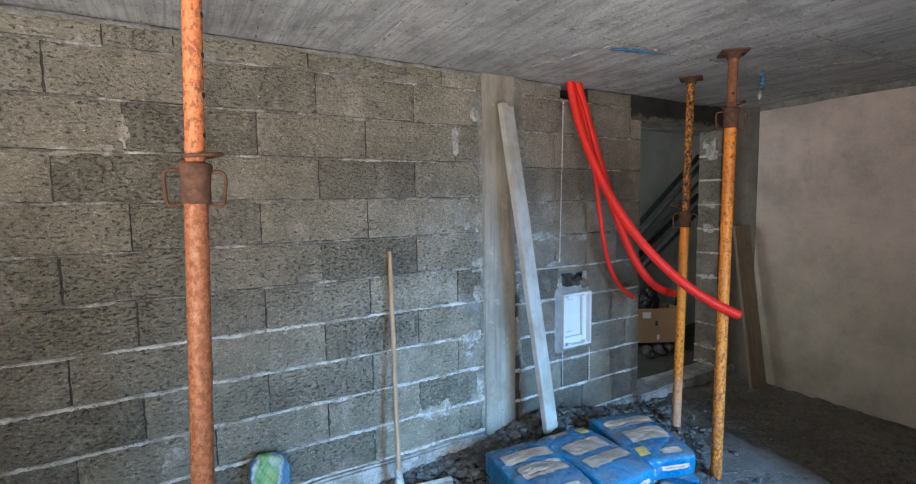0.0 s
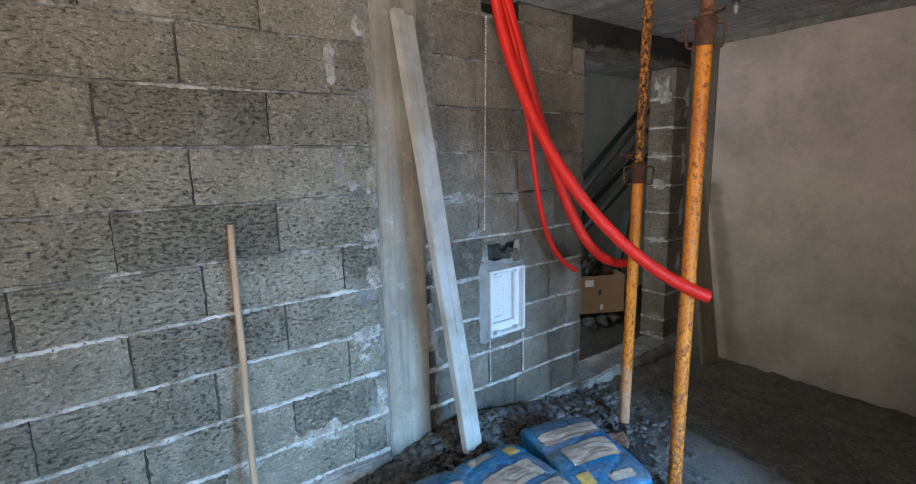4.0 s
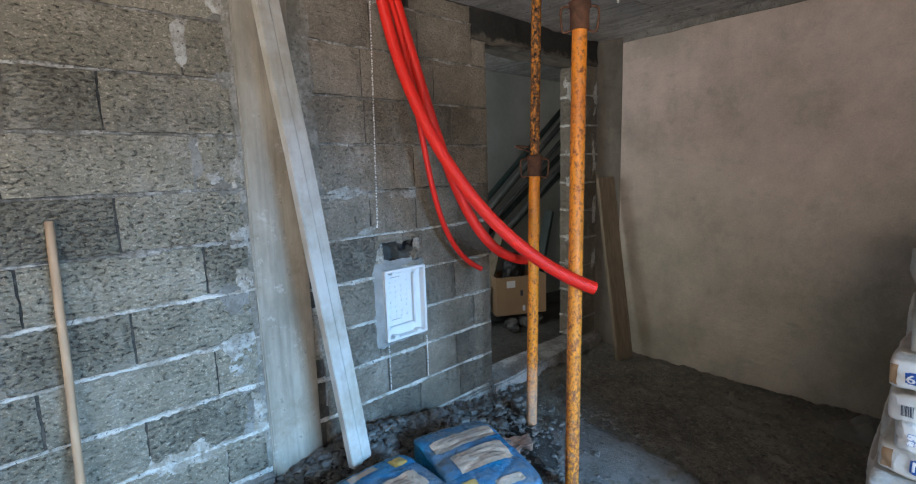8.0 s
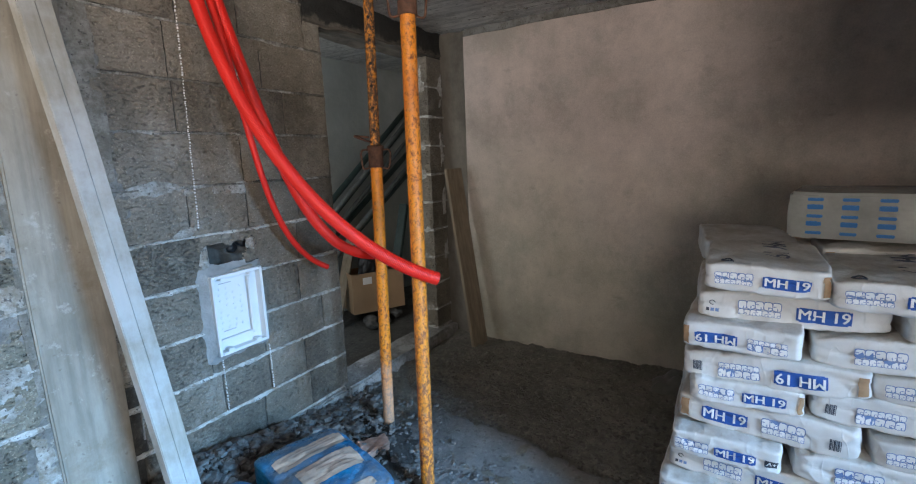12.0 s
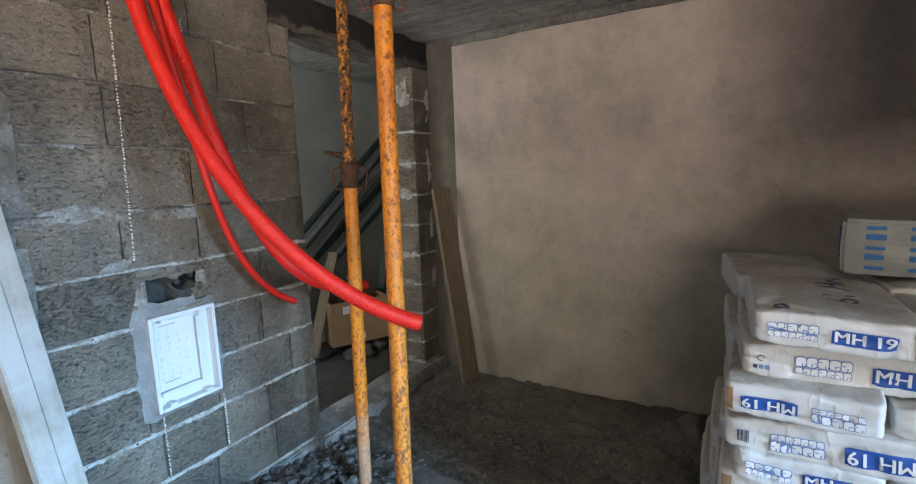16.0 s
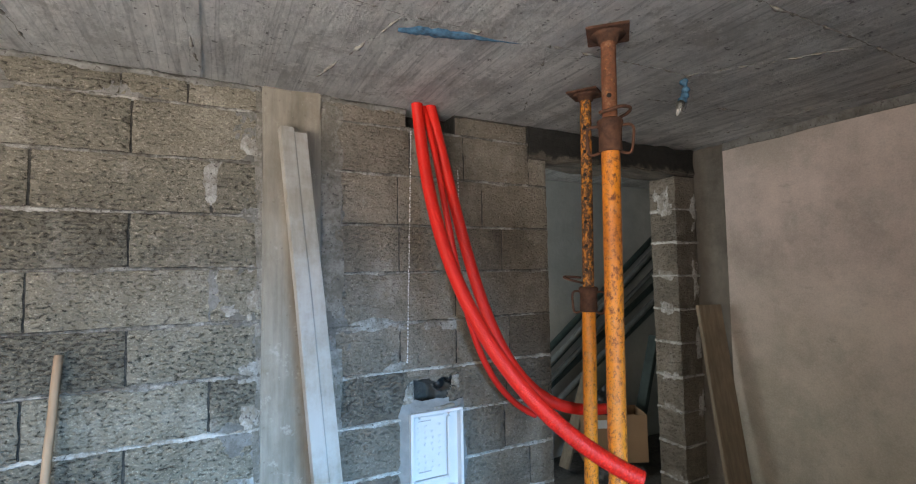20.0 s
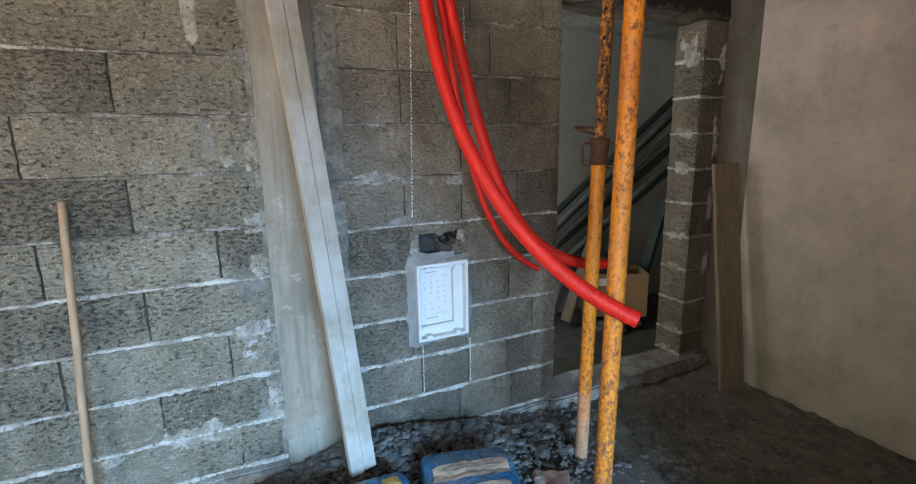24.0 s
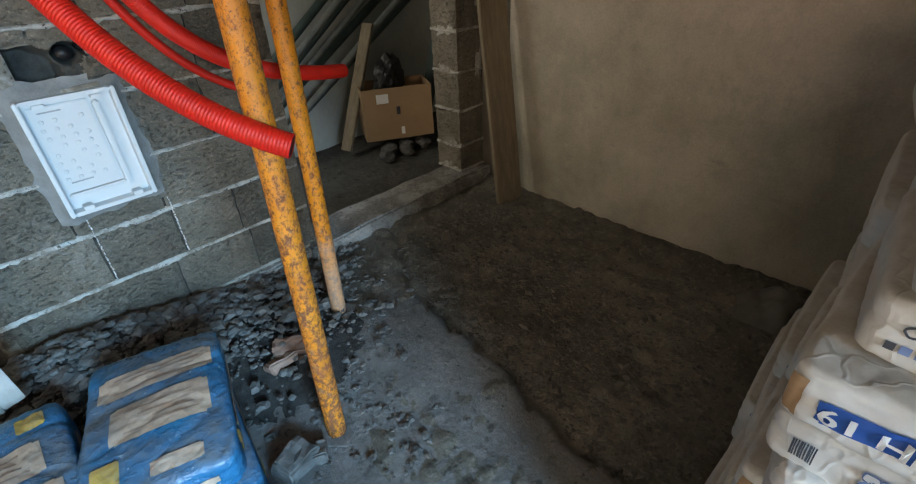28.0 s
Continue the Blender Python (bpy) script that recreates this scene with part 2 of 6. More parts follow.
def column_mat():
    """Smooth pale concrete with the faint figure of the shuttering boards."""
    m = Mat("cast_column", 0.82)
    c = m.ramp(m.noise(1.0, 7, 0.66, m.stretched(7, 7, 2.2)), [(0.30, (0.150, 0.130, 0.098)), (0.52, (0.250, 0.222, 0.178)), (0.72, (0.335, 0.305, 0.255))])
    figure = m.noise(1.0, 5, 0.6, m.stretched(38, 38, 1.6))
    c = m.mix(0.5, c, m.ramp(figure, [(0.34, 0.62), (0.52, 1.0), (0.7, 1.15)]), "MULTIPLY")
    c = m.mix(m.ramp(m.noise(3.4, 9, 0.76), [(0.52, 0.0), (0.66, 0.75)]), c, (0.185, 0.150, 0.105))
    c = m.mix(m.ramp(m.noise(9, 9, 0.78), [(0.58, 0.0), (0.66, 0.55)]), c, (0.43, 0.40, 0.35))
    c = m.mix(m.ramp(m.noise(30, 3, 0.55), [(0.28, 0.6), (0.33, 0.0)]), c, (0.13, 0.105, 0.08))
    m.colour(c)
    m.bump(figure, 0.25, 0.004)
    return m.bump(m.noise(12, 7, 0.65), 0.3, 0.008).m


def plaster_mat():
    """Float-finished plaster, warm pink-grey, with trowel marks, damp patches and hair cracks."""
    m = Mat("rough_plaster", 0.93)
    c = m.ramp(m.noise(1.1, 8, 0.66), [(0.34, (0.31, 0.262, 0.215)), (0.50, (0.53, 0.438, 0.385)), (0.66, (0.70, 0.572, 0.505))])
    c = m.mix(m.ramp(m.noise(2.4, 9, 0.74), [(0.50, 0.0), (0.64, 0.7)]), c, (0.36, 0.325, 0.28))
    c = m.mix(m.ramp(m.noise(7.0, 6, 0.7), [(0.57, 0.0), (0.70, 0.35)]), c, (0.36, 0.315, 0.27))
    c = m.mix(m.ramp(m.noise(11.0, 7, 0.7), [(0.60, 0.0), (0.70, 0.35)]), c, (0.72, 0.63, 0.56))
    scrape = m.ramp(m.noise(1.0, 5, 0.6, m.stretched(9, 5, 19)), [(0.66, 0.0), (0.76, 0.4)])
    c = m.mix(scrape, c, (0.20, 0.18, 0.16))
    # noise-edged height mask: the plaster turns greener towards the bottom
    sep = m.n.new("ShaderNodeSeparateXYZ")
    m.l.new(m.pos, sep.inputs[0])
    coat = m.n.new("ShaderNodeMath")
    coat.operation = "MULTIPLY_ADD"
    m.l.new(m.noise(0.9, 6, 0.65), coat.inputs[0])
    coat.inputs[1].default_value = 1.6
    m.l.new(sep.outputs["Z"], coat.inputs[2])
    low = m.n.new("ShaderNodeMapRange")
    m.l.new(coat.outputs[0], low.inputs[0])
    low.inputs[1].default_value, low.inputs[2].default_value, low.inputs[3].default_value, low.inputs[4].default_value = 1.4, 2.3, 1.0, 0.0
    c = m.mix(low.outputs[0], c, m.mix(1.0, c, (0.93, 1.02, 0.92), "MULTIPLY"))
    c = m.mix(0.75, c, m.ramp(m.noise(1.0, 8, 0.74, m.stretched(4, 4, 3.2)), [(0.36, 0.80), (0.48, 1.0), (0.56, 1.06), (0.66, 1.2)]), "MULTIPLY")
    smudge = m.ramp(m.noise(1.0, 6, 0.66, m.stretched(5, 5, 11)), [(0.64, 0.0), (0.74, 0.6)])
    c = m.mix(smudge, c, (0.19, 0.17, 0.145))
    m.colour(m.mix(0.28, c, m.ramp(m.noise(120, 4, 0.7), [(0.3, (0.22, 0.20, 0.175)), (0.7, (0.56, 0.49, 0.43))])))
    m.bump(m.noise(6, 7, 0.66), 0.55, 0.016)
    m.bump(m.noise(1.0, 4, 0.6, m.stretched(20, 12, 38)), 0.35, 0.005)
    return m.bump(m.noise(130, 4, 0.7), 0.6, 0.003).m


def wood_mat(name, lo, hi, along, patch_tone=None):
    m = Mat(name, 0.78)
    s = {"x": (1.5, 45, 45), "y": (45, 1.5, 45), "z": (45, 45, 1.5)}[along]
    g = m.noise(1.0, 6, 0.6, m.stretched(*s))
    c = m.ramp(g, [(0.25, lo), (0.7, hi)])
    c = m.mix(m.ramp(m.noise(5, 5), [(0.45, 0.0), (0.8, 0.5)]), c, tuple(v * 0.6 for v in lo))
    # a second tone mixed in over random patches
    if patch_tone:
        c = m.mix(m.ramp(m.noise(3.5, 7, 0.7), [(0.40, 0.0), (0.58, 0.75)]), c, patch_tone)
    m.colour(c)
    return m.bump(g, 0.4, 0.003).m


def paint_on_steel(name, paint, worn, rust=(0.135, 0.052, 0.024), amount=0.5, splash=0.0):
    """Old paint that flakes off rusty steel in specks and patches."""
    m = Mat(name, 0.5)
    c = m.ramp(m.noise(6.0, 6, 0.7), [(0.3, worn), (0.6, paint)])
    sep = m.n.new("ShaderNodeSeparateXYZ")
    m.l.new(m.pos, sep.inputs[0])
    foot = m.n.new("ShaderNodeMapRange")
    m.l.new(sep.outputs["Z"], foot.inputs[0])
    foot.inputs[1].default_value, foot.inputs[2].default_value, foot.inputs[3].default_value, foot.inputs[4].default_value = 0.1, 1.1, 0.075, 0.0
    less = m.n.new("ShaderNodeMath")
    less.operation = "SUBTRACT"
    m.l.new(m.noise(70, 7, 0.78, m.stretched(1, 1, 0.7)), less.inputs[0])
    m.l.new(foot.outputs[0], less.inputs[1])
    patch = less.outputs[0]
    fringe = m.ramp(patch, [(amount - 0.01, 1.0), (amount + 0.09, 0.0)])
    c = m.mix(fringe, c, tuple(0.45 * p + 0.75 * r for p, r in zip(worn, rust)))
    bare = m.ramp(m.noise(70, 5, 0.7), [(0.3, rust), (0.7, (rust[0] * 2.2, rust[1] * 1.9, rust[2] * 1.6))])
    c = m.mix(m.ramp(patch, [(amount - 0.02, 1.0), (amount + 0.025, 0.0)]), c, bare)
    c = m.mix(m.ramp(m.noise(170, 4, 0.65), [(0.35, 0.95), (0.40, 0.0)]), c, rust)
    c = m.mix(m.ramp(m.noise(20, 6, 0.75), [(0.56, 0.0), (0.70, 0.45)]), c, (0.50, 0.30, 0.17))
    if splash:
        # cement splashed over the foot of the tube
        low = m.n.new("ShaderNodeMath")
        low.operation = "MULTIPLY_ADD"
        m.l.new(m.noise(14, 7, 0.7), low.inputs[0])
        low.inputs[1].default_value = -splash
        m.l.new(sep.outputs["Z"], low.inputs[2])
        c = m.mix(m.ramp(low.outputs[0], [(0.0, 0.55), (0.18, 0.0)]), c, (0.46, 0.35, 0.27))
    m.colour(c)
    m.rough(m.ramp(patch, [(amount - 0.02, 0.95), (amount + 0.05, 0.42)]))
    return m.bump(patch, 0.6, 0.003).m


def ground_mat(name, lo, hi, grit, gloss=0.9):
    m = Mat(name, gloss)
    c = m.ramp(m.noise(2.4, 9, 0.72), [(0.34, lo), (0.66, hi)])
    c = m.mix(m.ramp(m.noise(38, 5, 0.7), [(0.52, 0.0), (0.7, grit)]), c, tuple(v * 1.6 for v in hi))
    c = m.mix(m.ramp(m.noise(24, 4, 0.6), [(0.30, 0.8), (0.42, 0.0)]), c, tuple(v * 0.4 for v in lo))
    c = m.mix(m.ramp(m.noise(6.5, 8, 0.76), [(0.56, 0.0), (0.70, 0.6)]), c, tuple(v * 0.55 for v in lo))
    m.colour(c)
    m.bump(m.noise(9, 8, 0.72), 0.8, 0.022)
    m.bump(m.cells(55, vec=m.warped(40, 0.012)), -0.5, 0.006)
    return m.bump(m.noise(60, 6, 0.75), 0.6, 0.008).m


def lintel_mat():
    """Old concrete beam with a ragged black coat over its upper half."""
    m = Mat("black_coated_lintel", 0.8)
    c = m.ramp(m.noise(1.0, 8, 0.7, m.stretched(4, 16, 16)), [(0.36, (0.055, 0.047, 0.036)), (0.64, (0.17, 0.148, 0.118))])
    sep = m.n.new("ShaderNodeSeparateXYZ")
    m.l.new(m.pos, sep.inputs[0])
    edge = m.n.new("ShaderNodeMath")
    edge.operation = "MULTIPLY_ADD"
    m.l.new(m.noise(7.0, 8, 0.7), edge.inputs[0])
    edge.inputs[1].default_value = 0.22
    m.l.new(sep.outputs["Z"], edge.inputs[2])
    coat = m.n.new("ShaderNodeMapRange")
    m.l.new(edge.outputs[0], coat.inputs[0])
    coat.inputs[1].default_value, coat.inputs[2].default_value = 2.235, 2.262
    black = m.ramp(m.noise(30, 5, 0.7), [(0.3, (0.008, 0.008, 0.007)), (0.7, (0.026, 0.024, 0.020))])
    m.colour(m.mix(coat.outputs[0], c, black))
    m.bump(m.noise(9, 8, 0.74), 0.8, 0.02)
    return m.bump(m.noise(60, 5, 0.7), 0.5, 0.004).m


BLOCK = block_mat()
BLOCK_SMOOTH = block_mat("smeared_block", 0.075, ((0.150, 0.126, 0.095), (0.212, 0.182, 0.142), (0.272, 0.240, 0.194)), 0.5)
MORTAR = mortar_mat()
MORTAR_THIN = mortar_mat("thin_mortar", (0.085, 0.074, 0.058), (0.52, 0.50, 0.46), 5.0, 0.545)
MORTAR_PALE = mortar_mat("pale_mortar", (0.22, 0.195, 0.155), (0.60, 0.59, 0.56), 9.0, 0.48)
# Mortar set back in the open joints, with their shade painted into its colour
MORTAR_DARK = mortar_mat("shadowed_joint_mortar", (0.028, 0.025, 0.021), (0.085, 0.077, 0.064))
SMEAR = mortar_mat("mortar_smear", (0.200, 0.172, 0.130), (0.45, 0.435, 0.40), 14.0, 0.53)
SMEAR_PALE = mortar_mat("pale_smear", (0.19, 0.172, 0.14), (0.43, 0.42, 0.39), 12.0, 0.50)
SMEAR_GREY = mortar_mat("grey_cement_smear", (0.125, 0.115, 0.098), (0.25, 0.245, 0.228), 9.0, 0.50)
SEAM_MORTAR = mortar_mat("seam_mortar", (0.22, 0.20, 0.165), (0.42, 0.40, 0.36), 14.0)
JOINT_MORTAR = mortar_mat("joint_mortar", (0.135, 0.120, 0.095), (0.33, 0.315, 0.28), 7.0, 0.53)
FOOTING = mortar_mat("footing_concrete", (0.20, 0.19, 0.17), (0.42, 0.41, 0.385), 8.0)
CEIL = ceiling_mat()
COLUMN = column_mat()
KERB = mortar_mat("kerb_concrete", (0.17, 0.16, 0.145), (0.40, 0.39, 0.37), 6.0)
DARK_CAST = lintel_mat()
PIER = cast_mat("brown_pier", (0.085, 0.074, 0.058), (0.225, 0.200, 0.164), (9, 9, 4), (0.070, 0.060, 0.046))
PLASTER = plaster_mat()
PLASTER_GREY = plain_mat("grey_plaster", (0.42, 0.43, 0.40), 0.93, 0, 0.18, 2.5, 0.4, 0.01)
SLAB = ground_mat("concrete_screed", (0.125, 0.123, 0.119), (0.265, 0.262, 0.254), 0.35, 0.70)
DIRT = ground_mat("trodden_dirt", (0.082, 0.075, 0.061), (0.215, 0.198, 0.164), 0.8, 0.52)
# one dark tone for the whole floor beyond the doorway
BACK_FLOOR = ground_mat("dark_back_floor", (0.045, 0.042, 0.037), (0.115, 0.108, 0.095), 0.6, 0.9)
# Near-black fines: the shade in the gaps between stones is in this colour
HEAP = plain_mat("fines_with_gap_shade", (0.05, 0.048, 0.045), 0.97, 0, 0.5, 26, 0.9, 0.012)
STONE = plain_mat("rubble_stone", (0.125, 0.122, 0.117), 0.9, 0, 0.55, 17, 0.7, 0.004)
ORANGE = paint_on_steel("orange_prop_paint", (0.80, 0.275, 0.016), (0.58, 0.175, 0.018), amount=0.415)
ORANGE_FOOT = paint_on_steel("splashed_orange_paint", (0.82, 0.275, 0.012), (0.66, 0.20, 0.014), amount=0.39, splash=0.42)
ORANGE_WORN = paint_on_steel("worn_orange_paint", (0.80, 0.30, 0.018), (0.55, 0.19, 0.02), (0.050, 0.031, 0.021), 0.505)
CORAL = paint_on_steel("faded_coral_paint", (0.58, 0.175, 0.055), (0.40, 0.12, 0.045), amount=0.455)
CORAL_RUST = paint_on_steel("faded_rusty_paint", (0.37, 0.132, 0.048), (0.25, 0.09, 0.038), amount=0.47)
RUSTY_INNER = paint_on_steel("rusty_inner_tube", (0.62, 0.24, 0.03), (0.40, 0.16, 0.03), (0.105, 0.045, 0.024), 0.60)
RUST = plain_mat("rusty_steel", (0.098, 0.045, 0.026), 0.85, 0.2, 0.5, 40, 0.5, 0.002)
HOLE = plain_mat("painted_bore_shade", (0.02, 0.016, 0.013), 0.9)
RED = plain_mat("red_conduit_plastic", (0.64, 0.013, 0.005), 0.5, 0, 0.10, 9, 0.05, 0.001)
RED_DARK = plain_mat("shaded_conduit_bore", (0.10, 0.004, 0.003), 0.6)
INNER_GREY = plain_mat("grey_slot", (0.34, 0.35, 0.36), 0.6)
WHITE_PL = plain_mat("white_box_plastic", (0.62, 0.63, 0.63), 0.4, 0, 0.04, 10, 0.05, 0.001)
BOARD_W = wood_mat("pale_patched_timber", (0.24, 0.215, 0.175), (0.36, 0.335, 0.285), "z", (0.42, 0.412, 0.395))
PLANK_W = wood_mat("brown_plank_wood", (0.15, 0.115, 0.075), (0.27, 0.215, 0.15), "z")
HANDLE_W = wood_mat("broom_handle_wood", (0.30, 0.19, 0.11), (0.44, 0.30, 0.19), "z")
BRISTLE = plain_mat("grey_bristles", (0.36, 0.36, 0.36), 0.8)
PAPER = None
KRAFT = plain_mat("brown_kraft_paper", (0.36, 0.23, 0.13), 0.85)
LABEL_BLUE = plain_mat("blue_print", (0.012, 0.085, 0.36), 0.6, 0, 0.08)
LOGO_BLUE = plain_mat("grey_blue_print", (0.16, 0.25, 0.48), 0.6, 0, 0.1)
FADED_INK = plain_mat("faded_blue_print", (0.13, 0.14, 0.19), 0.8, 0, 0.4, 20)
INK = plain_mat("dark_print", (0.05, 0.055, 0.07), 0.7)
PRINT_WHITE = plain_mat("white_print", (0.82, 0.82, 0.82), 0.6, 0, 0.03)
BLUE_PL = None
SLEEVE = plain_mat("milky_wrap_film", (0.27, 0.285, 0.275), 0.25, 0, 0.2, 7, 0.25, 0.004)
WRAP_BLUE = plain_mat("bright_blue_print", (0.015, 0.14, 0.42), 0.5, 0, 0.1)
CARTON = plain_mat("carton_board", (0.36, 0.235, 0.135), 0.85, 0, 0.08, 6)
GREEN_PIPE = plain_mat("dark_green_pipe", (0.035, 0.055, 0.05), 0.45, 0, 0.3)
GREY_PIPE = plain_mat("grey_profile", (0.14, 0.15, 0.145), 0.5, 0, 0.3)
BLACK_PL = plain_mat("black_plastic", (0.012, 0.012, 0.013), 0.45)
BLUE_PAINT = plain_mat("blue_paint_smear", (0.07, 0.16, 0.25), 0.8, 0, 0.75, 45)
CHALK = plain_mat("chalk", (0.72, 0.71, 0.69), 0.95)
BRICK_TILE = plain_mat("old_brick", (0.30, 0.19, 0.145), 0.95, 0, 0.3, 30, 0.5)
WIRE = plain_mat("twisted_wire", (0.30, 0.30, 0.31), 0.5, 0.6)


def up_facing(m, lo, hi):
    """How far a surface faces upwards, where dust settles."""
    geo = m.n.new("ShaderNodeNewGeometry")
    sep = m.n.new("ShaderNodeSeparateXYZ")
    m.l.new(geo.outputs["Normal"], sep.inputs[0])
    return m.ramp(sep.outputs["Z"], [(lo, 0.0), (hi, 1.0)])


def blue_bag_mat():
    m = Mat("blue_sack_film", 0.4)
    c = m.ramp(m.noise(6, 5), [(0.3, (0.003, 0.084, 0.190)), (0.7, (0.006, 0.175, 0.350))])
    settled = m.mix(1.0, up_facing(m, 0.35, 0.95), m.ramp(m.noise(5, 9, 0.76), [(0.42, 0.03), (0.54, 0.40), (0.68, 0.80)]), "MULTIPLY")
    c = m.mix(settled, c, (0.175, 0.165, 0.145))
    specks = m.ramp(m.noise(75, 3, 0.6), [(0.70, 0.0), (0.74, 0.8)])
    c = m.mix(specks, c, (0.5, 0.5, 0.48))
    scuff = m.ramp(m.noise(1.0, 7, 0.72, m.stretched(30, 46, 60)), [(0.64, 0.0), (0.71, 0.6)])
    m.colour(m.mix(scuff, c, (0.40, 0.48, 0.56)))
    m.rough(m.ramp(m.noise(7, 9, 0.76), [(0.40, 0.20), (0.66, 0.65)]))
    way = m.warped(7, 0.05)
    m.bump(m.cells(10, vec=way), 0.2, 0.02)
    m.bump(m.cells(40, vec=way), 0.4, 0.006)
    m.bump(m.ramp(m.noise(1.0, 3, 0.55, m.stretched(14, 26, 34)), [(0.46, 0.0), (0.5, 1.0), (0.54, 0.0)]), 0.3, 0.005)
    return m.bump(m.noise(50, 6, 0.7), 0.3, 0.004).m


def printed_bag_mat():
    """White film printed with green fields and a dark slanting grid."""
    m = Mat("green_print_plastic", 0.42)
    c = m.ramp(m.noise(1.0, 2, 0.4, m.stretched(13, 13, 5)), [(0.40, (0.07, 0.16, 0.26)), (0.46, (0.36, 0.40, 0.39)), (0.53, (0.12, 0.25, 0.07)), (0.62, (0.20, 0.34, 0.12))])
    c = m.mix(0.35, c, m.ramp(m.noise(30, 5), [(0.35, 0.5), (0.65, 1.2)]), "MULTIPLY")
    for turn in (0.6, -0.7):
        w = m.n.new("ShaderNodeTexWave")
        w.inputs["Scale"].default_value, w.inputs["Distortion"].default_value = 9.0, 1.2
        mp = m.n.new("ShaderNodeMapping")
        mp.inputs["Rotation"].default_value = (0, turn, 0)
        m.l.new(m.pos, mp.inputs[0])
        m.l.new(mp.outputs[0], w.inputs["Vector"])
        c = m.mix(m.ramp(w.outputs["Fac"], [(0.03, 0.3), (0.09, 0.0)]), c, (0.04, 0.07, 0.05))
    m.colour(c)
    return m.bump(m.noise(25, 4, 0.6), 0.5, 0.01).m


def dusty_print(name, c):
    m = Mat(name, 0.7)
    dust = m.ramp(m.noise(7, 9, 0.76), [(0.44, 0.0), (0.60, 0.45), (0.78, 0.8)])
    base = m.ramp(m.noise(24, 6, 0.7), [(0.3, tuple(v * 0.55 for v in c)), (0.65, tuple(v * 0.9 for v in c))])
    m.colour(m.mix(dust, base, (0.26, 0.245, 0.225)))
    way = m.warped(7, 0.05)
    m.bump(m.cells(10, vec=way), 0.2, 0.02)
    m.bump(m.cells(40, vec=way), 0.4, 0.006)
    return m.bump(m.noise(50, 6, 0.7), 0.3, 0.004).m


def sack_paper():
    m = Mat("white_sack_paper", 0.6)
    c = m.ramp(m.noise(9, 6, 0.65), [(0.3, (0.60, 0.59, 0.565)), (0.65, (0.72, 0.715, 0.70))])
    paper = m.mix(m.ramp(m.noise(6, 8, 0.72), [(0.56, 0.0), (0.74, 0.5)]), c, (0.46, 0.43, 0.385))
    geo = m.n.new("ShaderNodeNewGeometry")
    sep = m.n.new("ShaderNodeSeparateXYZ")
    m.l.new(geo.outputs["Normal"], sep.inputs[0])
    flat = m.ramp(sep.outputs["Z"], [(0.72, 0.0), (0.95, 1.0)])
    dust = m.mix(1.0, flat, m.ramp(m.noise(8, 8, 0.74), [(0.36, 0.15), (0.62, 0.85)]), "MULTIPLY")
    m.colour(m.mix(dust, paper, (0.37, 0.325, 0.265)))
    way = m.warped(5, 0.06)
    m.bump(m.cells(9, "F1", way), 0.45, 0.016)
    m.bump(m.cells(26, "F1", way), 0.3, 0.007)
    line = m.ramp(m.noise(1.0, 2, 0.5, m.stretched(16, 16, 7)), [(0.47, 0.0), (0.5, 1.0), (0.53, 0.0)])
    return m.bump(line, 0.25, 0.004).m


PAPER = sack_paper()
GREEN_BAG = printed_bag_mat()
BLUE_PL = blue_bag_mat()
BAG_LABEL = dusty_print("dusty_beige_print", (0.62, 0.44, 0.32))
BAG_TEXT = dusty_print("brown_text_print", (0.40, 0.26, 0.19))
BAG_YELLOW = dusty_print("yellow_print", (0.70, 0.42, 0.06))

# ---- building helpers ----


def mesh_of(name, verts, faces, smooth=False):
    me = bpy.data.meshes.new(name)
    me.from_pydata(verts, [], faces)
    me.update()
    if smooth:
        me.polygons.foreach_set("use_smooth", [True] * len(me.polygons))
    return me


def part(name, me, material, parent=None, label="", at=None):
    """One mesh under a thing or under a part; takes a bmesh or a mesh."""
    if isinstance(me, bmesh.types.BMesh):
        bm, me = me, bpy.data.meshes.new(name)
        bm.to_mesh(me)
        bm.free()
    if material and not me.materials:
        me.materials.append(material)
    ob = new(name, me)
    if parent:
        ob.parent = parent
    if at is not None:
        ob.matrix_basis = at
    if label:
        tagged(ob, label)
    return ob


def thing(name, label, category, m=None, group="", kind=""):
    ob = tagged(new(name), label, category, group, kind)
    ob.empty_display_size = 0.1
    if m is not None:
        ob.matrix_basis = m
    return ob


def boxm(name, x0, x1, y0, y1, z0, z1, bevel=0.0, jitter=0.0, cuts=0):
    """A bevelled box, with edges a little uneven where jitter is given."""
    bm = bmesh.new()
    bmesh.ops.create_cube(bm, size=1)
    bmesh.ops.scale(bm, vec=(x1 - x0, y1 - y0, z1 - z0), verts=bm.verts)
    bmesh.ops.translate(bm, vec=((x0 + x1) / 2, (y0 + y1) / 2, (z0 + z1) / 2), verts=bm.verts)
    if cuts:
        bmesh.ops.subdivide_edges(bm, edges=bm.edges, cuts=cuts, use_grid_fill=True)
    if bevel:
        sharp = [e for e in bm.edges if e.calc_face_angle(0) > 0.5]
        bmesh.ops.bevel(bm, geom=sharp, offset=bevel, segments=2, affect="EDGES")
    if jitter:
        for v in bm.verts:
            v.co += noise.noise_vector(v.co * 9) * jitter
    return bm


